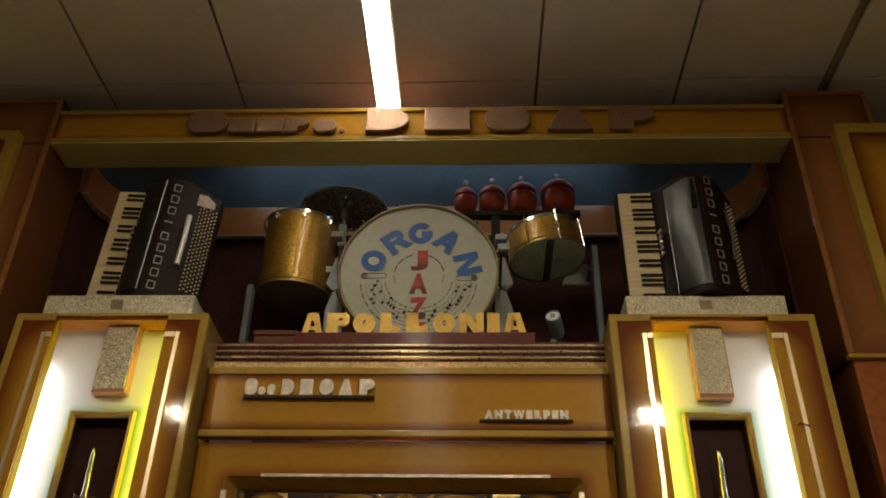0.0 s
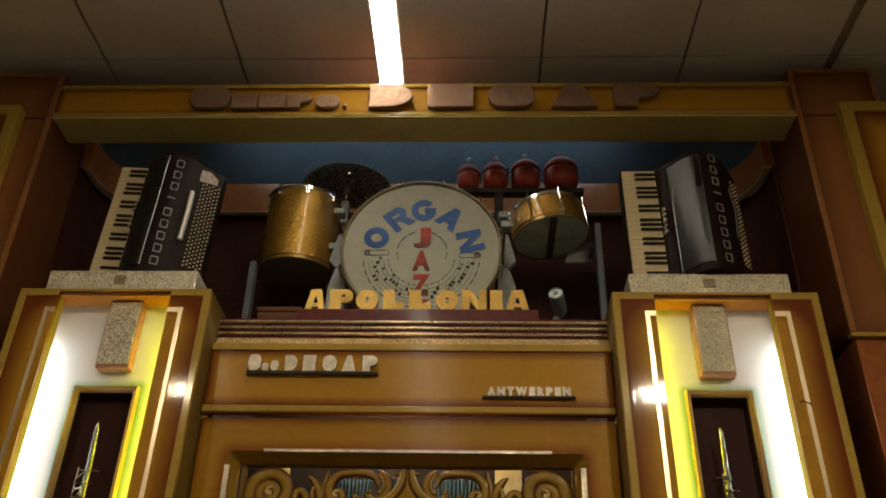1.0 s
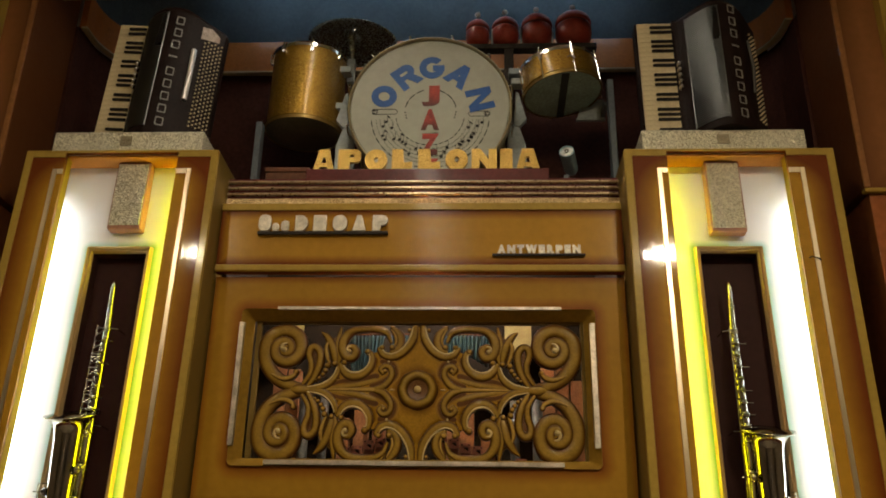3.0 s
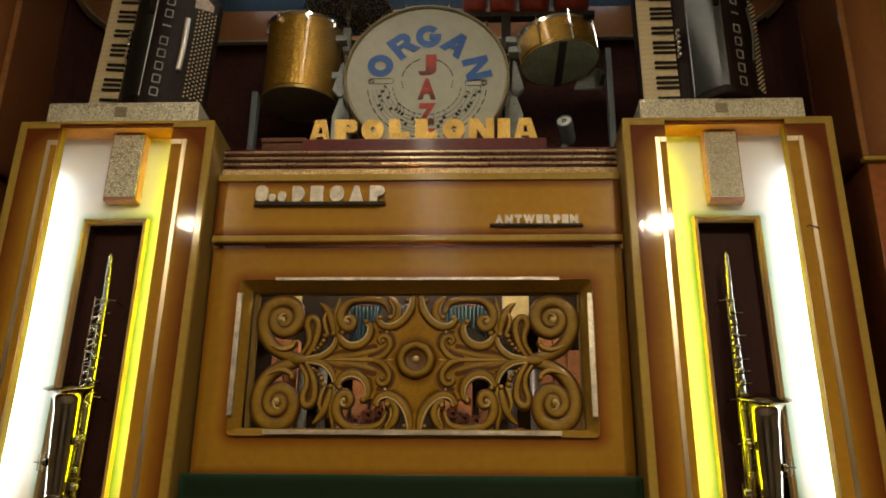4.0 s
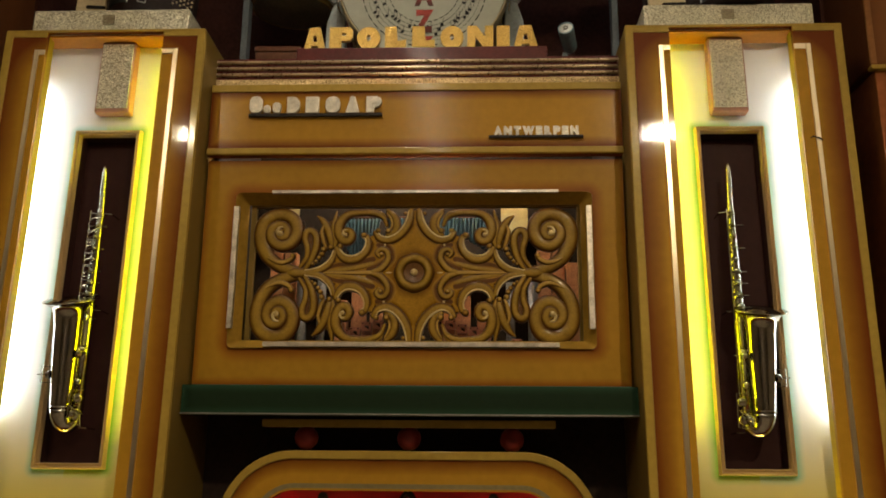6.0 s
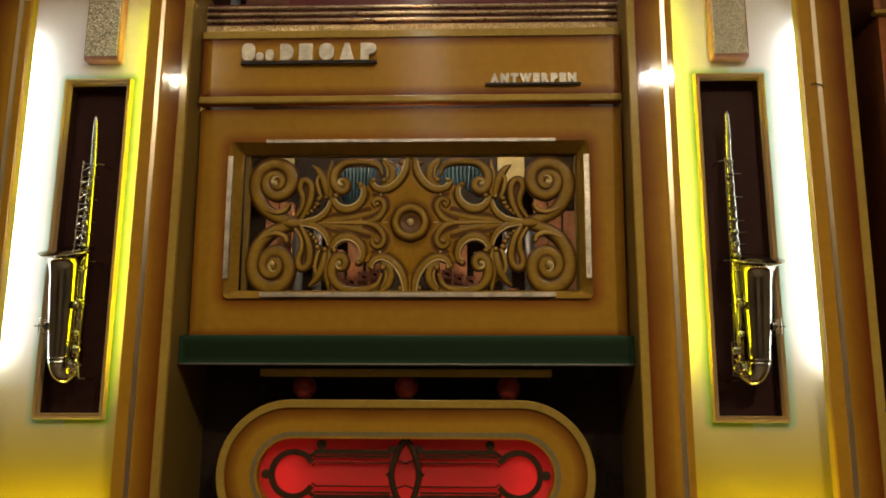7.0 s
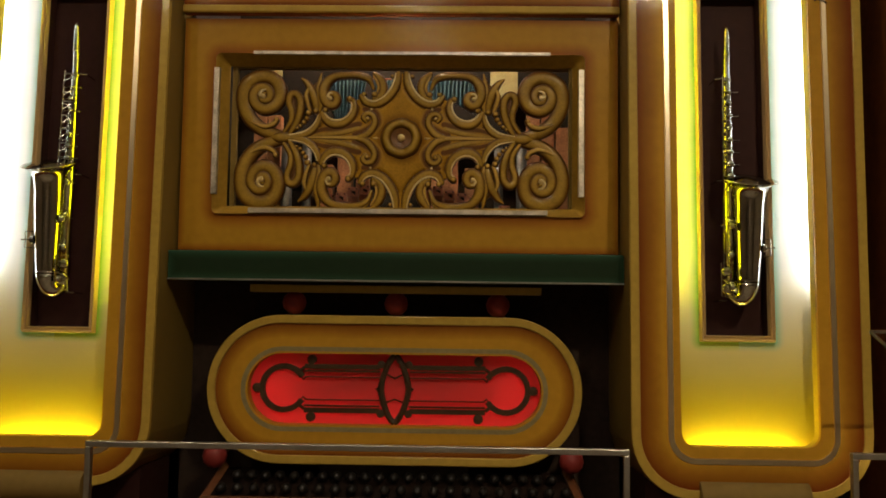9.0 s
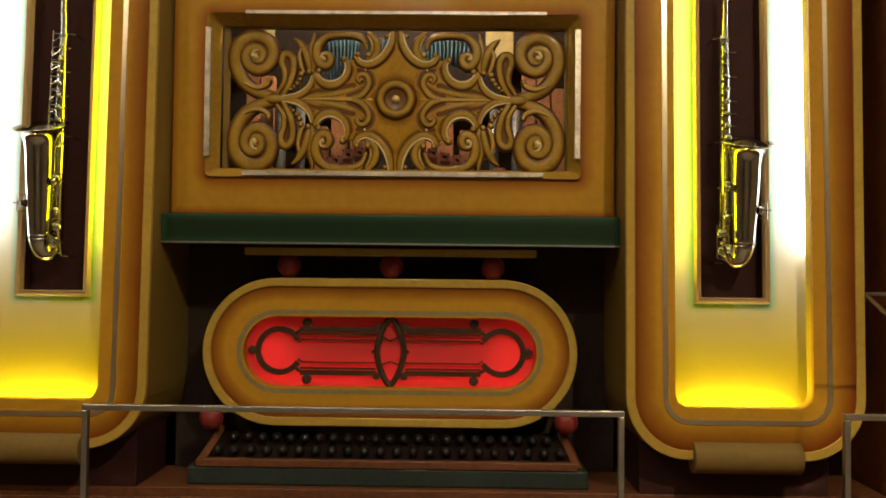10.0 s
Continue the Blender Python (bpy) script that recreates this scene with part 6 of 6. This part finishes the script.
for sx in (-1, 1):
    for sz in (-1, 1):
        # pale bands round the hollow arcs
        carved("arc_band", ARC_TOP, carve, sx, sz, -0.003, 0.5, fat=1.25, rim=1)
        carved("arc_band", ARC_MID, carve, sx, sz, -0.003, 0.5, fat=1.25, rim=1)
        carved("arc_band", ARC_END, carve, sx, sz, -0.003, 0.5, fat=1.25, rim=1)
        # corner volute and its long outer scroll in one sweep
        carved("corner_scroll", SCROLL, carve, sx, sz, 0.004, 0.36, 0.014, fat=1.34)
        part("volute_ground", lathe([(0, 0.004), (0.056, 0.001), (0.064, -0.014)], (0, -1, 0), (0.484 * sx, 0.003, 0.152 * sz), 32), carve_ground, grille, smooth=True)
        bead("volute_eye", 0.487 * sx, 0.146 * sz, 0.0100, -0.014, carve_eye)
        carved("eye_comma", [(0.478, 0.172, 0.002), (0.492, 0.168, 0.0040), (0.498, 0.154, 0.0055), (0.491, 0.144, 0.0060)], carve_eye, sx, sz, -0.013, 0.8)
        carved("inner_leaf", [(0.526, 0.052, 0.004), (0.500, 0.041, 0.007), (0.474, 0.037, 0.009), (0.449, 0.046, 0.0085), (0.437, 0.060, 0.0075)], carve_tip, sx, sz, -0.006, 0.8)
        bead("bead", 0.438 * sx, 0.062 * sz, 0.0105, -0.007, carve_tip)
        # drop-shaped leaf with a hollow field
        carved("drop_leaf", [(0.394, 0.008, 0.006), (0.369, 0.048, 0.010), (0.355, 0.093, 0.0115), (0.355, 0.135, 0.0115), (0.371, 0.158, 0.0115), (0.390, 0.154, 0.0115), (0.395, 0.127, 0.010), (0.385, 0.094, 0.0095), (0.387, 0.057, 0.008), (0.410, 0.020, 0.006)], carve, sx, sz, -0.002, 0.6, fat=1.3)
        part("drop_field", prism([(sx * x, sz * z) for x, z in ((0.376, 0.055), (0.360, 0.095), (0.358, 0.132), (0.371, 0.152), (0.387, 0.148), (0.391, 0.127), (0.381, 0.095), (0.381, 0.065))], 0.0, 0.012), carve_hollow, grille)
        # row of beads from the cross
        for x, z, r in ((0.325, 0.087, 0.0112), (0.331, 0.068, 0.0097), (0.340, 0.054, 0.0087), (0.352, 0.041, 0.0075), (0.363, 0.032, 0.006), (0.265, 0.098, 0.0105), (0.299, 0.094, 0.0098), (0.181, 0.141, 0.0115), (0.131, 0.158, 0.0100), (0.094, 0.158, 0.0115), (0.034, 0.229, 0.0080)):
            bead("bead", sx * x, sz * z, r, -0.006, carve_tip)
        bead("bead", sx * 0.105, sz * 0.103, 0.0045, -0.004, carve_eye)
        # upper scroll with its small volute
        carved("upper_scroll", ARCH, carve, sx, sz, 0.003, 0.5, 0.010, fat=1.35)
        part("volute_ground", lathe([(0, 0.002), (0.024, 0.0), (0.030, -0.014)], (0, -1, 0), (sx * 0.248, 0.004, sz * 0.141), 22), carve_ground, grille, smooth=True)
        bead("volute_eye", sx * 0.249, sz * 0.142, 0.0075, -0.010, carve_eye)
        carved("eye_comma", [(0.240, 0.160, 0.0015), (0.252, 0.160, 0.0032), (0.257, 0.148, 0.0042), (0.250, 0.141, 0.0045)], carve_eye, sx, sz, -0.010, 0.8)
        carved("upper_leaf", [(0.096, 0.240, 0.007), (0.073, 0.214, 0.0115), (0.065, 0.183, 0.012), (0.073, 0.156, 0.011), (0.093, 0.144, 0.009)], carve, sx, sz, 0.0, 0.6, fat=1.3)
        carved("leaf_rib", [(0.100, 0.230, 0.003), (0.086, 0.205, 0.005), (0.082, 0.180, 0.005), (0.090, 0.160, 0.003)], carve_tip, sx, sz, -0.004, 0.9)
        carved("top_leaf", [(0.210, 0.243, 0.004), (0.165, 0.243, 0.007), (0.125, 0.236, 0.006), (0.106, 0.218, 0.004)], carve, sx, sz, 0.006, 0.7)
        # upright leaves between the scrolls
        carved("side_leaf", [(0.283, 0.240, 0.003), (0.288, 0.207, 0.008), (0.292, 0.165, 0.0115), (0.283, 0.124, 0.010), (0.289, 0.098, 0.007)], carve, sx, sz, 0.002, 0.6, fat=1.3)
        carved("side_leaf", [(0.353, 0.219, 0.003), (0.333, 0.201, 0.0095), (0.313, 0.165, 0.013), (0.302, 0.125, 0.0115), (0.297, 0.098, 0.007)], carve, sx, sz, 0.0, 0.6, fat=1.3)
        carved("side_leaf", [(0.322, 0.192, 0.003), (0.334, 0.156, 0.0075), (0.327, 0.118, 0.0075), (0.318, 0.095, 0.005)], carve_tip, sx, sz, -0.004, 0.8)
        carved("side_leaf", [(0.431, 0.228, 0.003), (0.427, 0.197, 0.009), (0.416, 0.171, 0.005)], carve_tip, sx, sz, -0.002, 0.8)
        bm = prism([(sx * x, sz * z) for x, z in ((0.283, 0.090), (0.279, 0.130), (0.287, 0.190), (0.300, 0.205), (0.318, 0.190), (0.330, 0.160), (0.328, 0.105), (0.305, 0.085))], 0.004, 0.014)
        uv = bm.loops.layers.uv.new("across")
        for f in bm.faces:
            for loop in f.loops:
                loop[uv].uv = (0.86, 0.0)
        part("leaf_ground", bm, carve, grille)
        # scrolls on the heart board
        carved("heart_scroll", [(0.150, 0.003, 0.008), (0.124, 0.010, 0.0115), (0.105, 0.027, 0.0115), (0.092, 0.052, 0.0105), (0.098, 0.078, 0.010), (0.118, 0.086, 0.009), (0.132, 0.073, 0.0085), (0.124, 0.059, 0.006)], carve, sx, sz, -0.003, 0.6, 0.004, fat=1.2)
        # soft brown bands beside the raised scrolls, their shade painted on the board
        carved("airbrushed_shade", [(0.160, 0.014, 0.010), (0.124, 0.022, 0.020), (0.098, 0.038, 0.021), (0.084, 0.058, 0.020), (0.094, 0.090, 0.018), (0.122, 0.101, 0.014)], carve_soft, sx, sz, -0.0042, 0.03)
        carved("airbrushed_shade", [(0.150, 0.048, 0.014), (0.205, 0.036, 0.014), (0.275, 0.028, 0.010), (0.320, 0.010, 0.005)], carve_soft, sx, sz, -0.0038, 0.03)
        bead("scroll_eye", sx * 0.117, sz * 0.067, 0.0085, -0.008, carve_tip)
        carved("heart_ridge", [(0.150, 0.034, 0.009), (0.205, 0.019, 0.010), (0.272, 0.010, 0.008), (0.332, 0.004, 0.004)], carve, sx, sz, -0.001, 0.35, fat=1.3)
# the carving is a little lower in its upper half and drawn in at its ends
for ob in grille.children_recursive:
    for v in ob.data.vertices:
        v.co.z *= 1.0 - 0.26 * max(0.0, v.co.z)
        v.co.x *= 1.0 - 0.04 * abs(v.co.x)
# back frame that holds the carving
part("edge_frame", ring(rrect(0, 0.004, 0.590, 0.250, 0.004, None, 4), rrect(0, 0.004, 0.572, 0.240, 0.004, None, 4), 0.010, 0.03), casing_paint, grille)

# opening behind the board and the chamber with curtain, pipes and blocks
ch = thing("pipe_chamber", pose(0, 0, 0), "dark chamber behind the carved grille", "chamber", kind="structure")
part("chamber_back", box(-0.72, 0.72, 3.555, 3.58, 1.70, 2.75), mat("dark chamber wall", (0.03, 0.025, 0.02), 0.8, spec=0.05), ch)
part("chamber_floor", box(-0.72, 0.72, 2.97, 3.555, 1.70, 1.72), black, ch)
part("chamber_side", box(-0.735, -0.72, 2.97, 3.58, 1.70, 2.75), black, ch)
part("chamber_side", box(0.72, 0.735, 2.97, 3.58, 1.70, 2.75), black, ch)
# unseen bulb, added to brighten what stands behind the carving
bulb = thing("chamber_bulb", pose(0, 3.06, 2.70), "small unseen bulb added to brighten the pipe chamber", "bulb")
part("glass_bulb", lathe([(0, -0.03), (0.018, -0.022), (0.024, 0), (0.012, 0.03), (0, 0.035)], n=16), glow("warm bulb", (1.0, 0.8, 0.6), 560.0), bulb)
part("socket", tube([(0, 0, 0.03), (0, 0, 0.06)], 0.013, 10), black, bulb)
curtain_blue = mat("blue satin", (0.040, 0.085, 0.105), 0.35, 0, 0, 0.15, 20)
for cx, w, drop_in in ((-0.235, 0.15, 0.19), (-0.095, 0.11, 0.06), (0.158, 0.205, 0.13)):
    cu = thing("curtain", pose(cx, 3.34, 2.39), "small pleated light blue satin curtain inside the chamber", "curtain", "curtains in the chamber")
    bm = bmesh.new()
    nx, nz = 90, 8
    grid = []
    for i in range(nx + 1):
        u = i / nx
        col = []
        for j in range(nz + 1):
            v = j / nz
            depth = drop_in * (0.55 + 0.9 * abs(u - 0.5) if cx > 0 else 0.6 + 0.8 * (1 - abs(2 * u - 0.9)))
            pinch = 1 - 0.25 * v * (1 if cx < 0 else 0.3)
            col.append(bm.verts.new(((u - 0.5) * w * pinch, 0.013 * math.sin(u * 2 * math.pi * round(w * 65)) * (0.7 + 0.3 * v), -depth * v)))
        grid.append(col)
    for i in range(nx):
        for j in range(nz):
            bm.faces.new((grid[i][j], grid[i + 1][j], grid[i + 1][j + 1], grid[i][j + 1]))
    o = part("cloth", bm, curtain_blue, cu, smooth=True)
    o.modifiers.new("thickness", "SOLIDIFY").thickness = 0.002
    part("rail", tube([(-w / 2 - 0.01, 0, 0.004), (w / 2 + 0.01, 0, 0.004)], 0.005, 8), wood_red, cu)
cream = mat("cream card", (0.42, 0.38, 0.17), 0.6, 0, 0, 0.15, 20)
for x0, x1 in ((-0.555, -0.505), (0.322, 0.43)):
    cd = thing("cream_panel", pose((x0 + x1) / 2, 3.40, 2.33), "small cream panel on the chamber wall", "panel", "cream panels in the chamber")
    part("sheet", box(-(x1 - x0) / 2, (x1 - x0) / 2, 0, 0.006, 0, 0.12), cream, cd)
    part("backing", box(-0.02, 0.02, 0.006, 0.155, 0.02, 0.10), black, cd)
pipe_wood = mat("orange pine", (0.52, 0.25, 0.12), 0.45, 0, 0.1, 0.2, 12)
block_wood = mat("red-brown pearwood", (0.46, 0.19, 0.12), 0.45, 0, 0.1, 0.2, 12)
for x, z1, w in ((-0.562, 2.25, 0.05), (-0.508, 2.24, 0.05), (0.485, 2.26, 0.05), (0.54, 2.25, 0.05), (-0.31, 2.05, 0.06), (-0.235, 2.08, 0.055), (-0.165, 2.04, 0.05), (0.10, 2.06, 0.05), (0.17, 2.07, 0.06), (0.25, 2.04, 0.05), (0.595, 2.2, 0.05)):
    pw = thing("wooden_pipe", pose(x, 3.30, 1.72), "square orange-brown wooden organ pipe in the chamber", "organ pipe", "wooden pipes in the chamber")
    part("pipe_body", box(-w / 2, w / 2, 0, w, 0, z1 - 1.72), pipe_wood, pw, bevel=0.002)
    part("mouth", box(-w * 0.36, w * 0.36, -0.003, 0.004, 0.05, 0.065), black, pw)
for x, z in ((-0.268, 0.195), (-0.226, 0.202), (-0.183, 0.222), (-0.141, 0.230), (0.084, 0.240), (0.127, 0.230), (0.170, 0.214), (0.214, 0.204), (0.258, 0.190), (-0.42, 0.14), (-0.36, 0.15), (0.37, 0.16), (0.43, 0.14)):
    bk_ = thing("action_block", pose(x, 3.16, 1.72), "small red-brown wooden block with an arched mouth", "block", "wooden blocks in the chamber")
    part("block", box(-0.016, 0.016, 0.004, 0.05, 0, z - 0.034), block_wood, bk_, bevel=0.001)
    head = part("mouth_head", ring(rrect(0, z - 0.017, 0.019, 0.017, 0.002, 0.003, 3), rrect(0, z - 0.021, 0.010, 0.008, 0.001, 0.007, 5), -0.006, 0.03), block_wood, bk_)
    part("mouth_back", box(-0.014, 0.014, 0.012, 0.014, z - 0.031, z - 0.011), black, head)
    for q in (-1, 1):
        part("screw", lathe([(0, 0.002), (0.0028, 0.0015), (0.003, 0)], (0, -1, 0), (q * 0.013, -0.006, z - 0.006), 8), black, head)
lead = mat("dull grey pipe metal", (0.17, 0.18, 0.17), 0.45, 0.6, 0, 0.2, 14, 0.1, 60)
for x, z1, r in ((-0.448, 2.16, 0.021), (0.438, 2.12, 0.020), (-0.372, 2.12, 0.017), (0.352, 2.11, 0.017)):
    mp = thing("metal_pipe", pose(x, 3.26, 1.72), "dull grey metal organ pipe in the chamber", "organ pipe", "metal pipes in the chamber")
    part("pipe_tube", lathe([(0.005, 0), (r, 0.10), (r, z1 - 1.72), (r - 0.002, z1 - 1.72), (r - 0.002, 0.11)], n=20), lead, mp, smooth=True)
    part("mouth", box(-r * 0.55, r * 0.55, -r - 0.0015, -r + 0.004, 0.105, 0.125), black, mp)
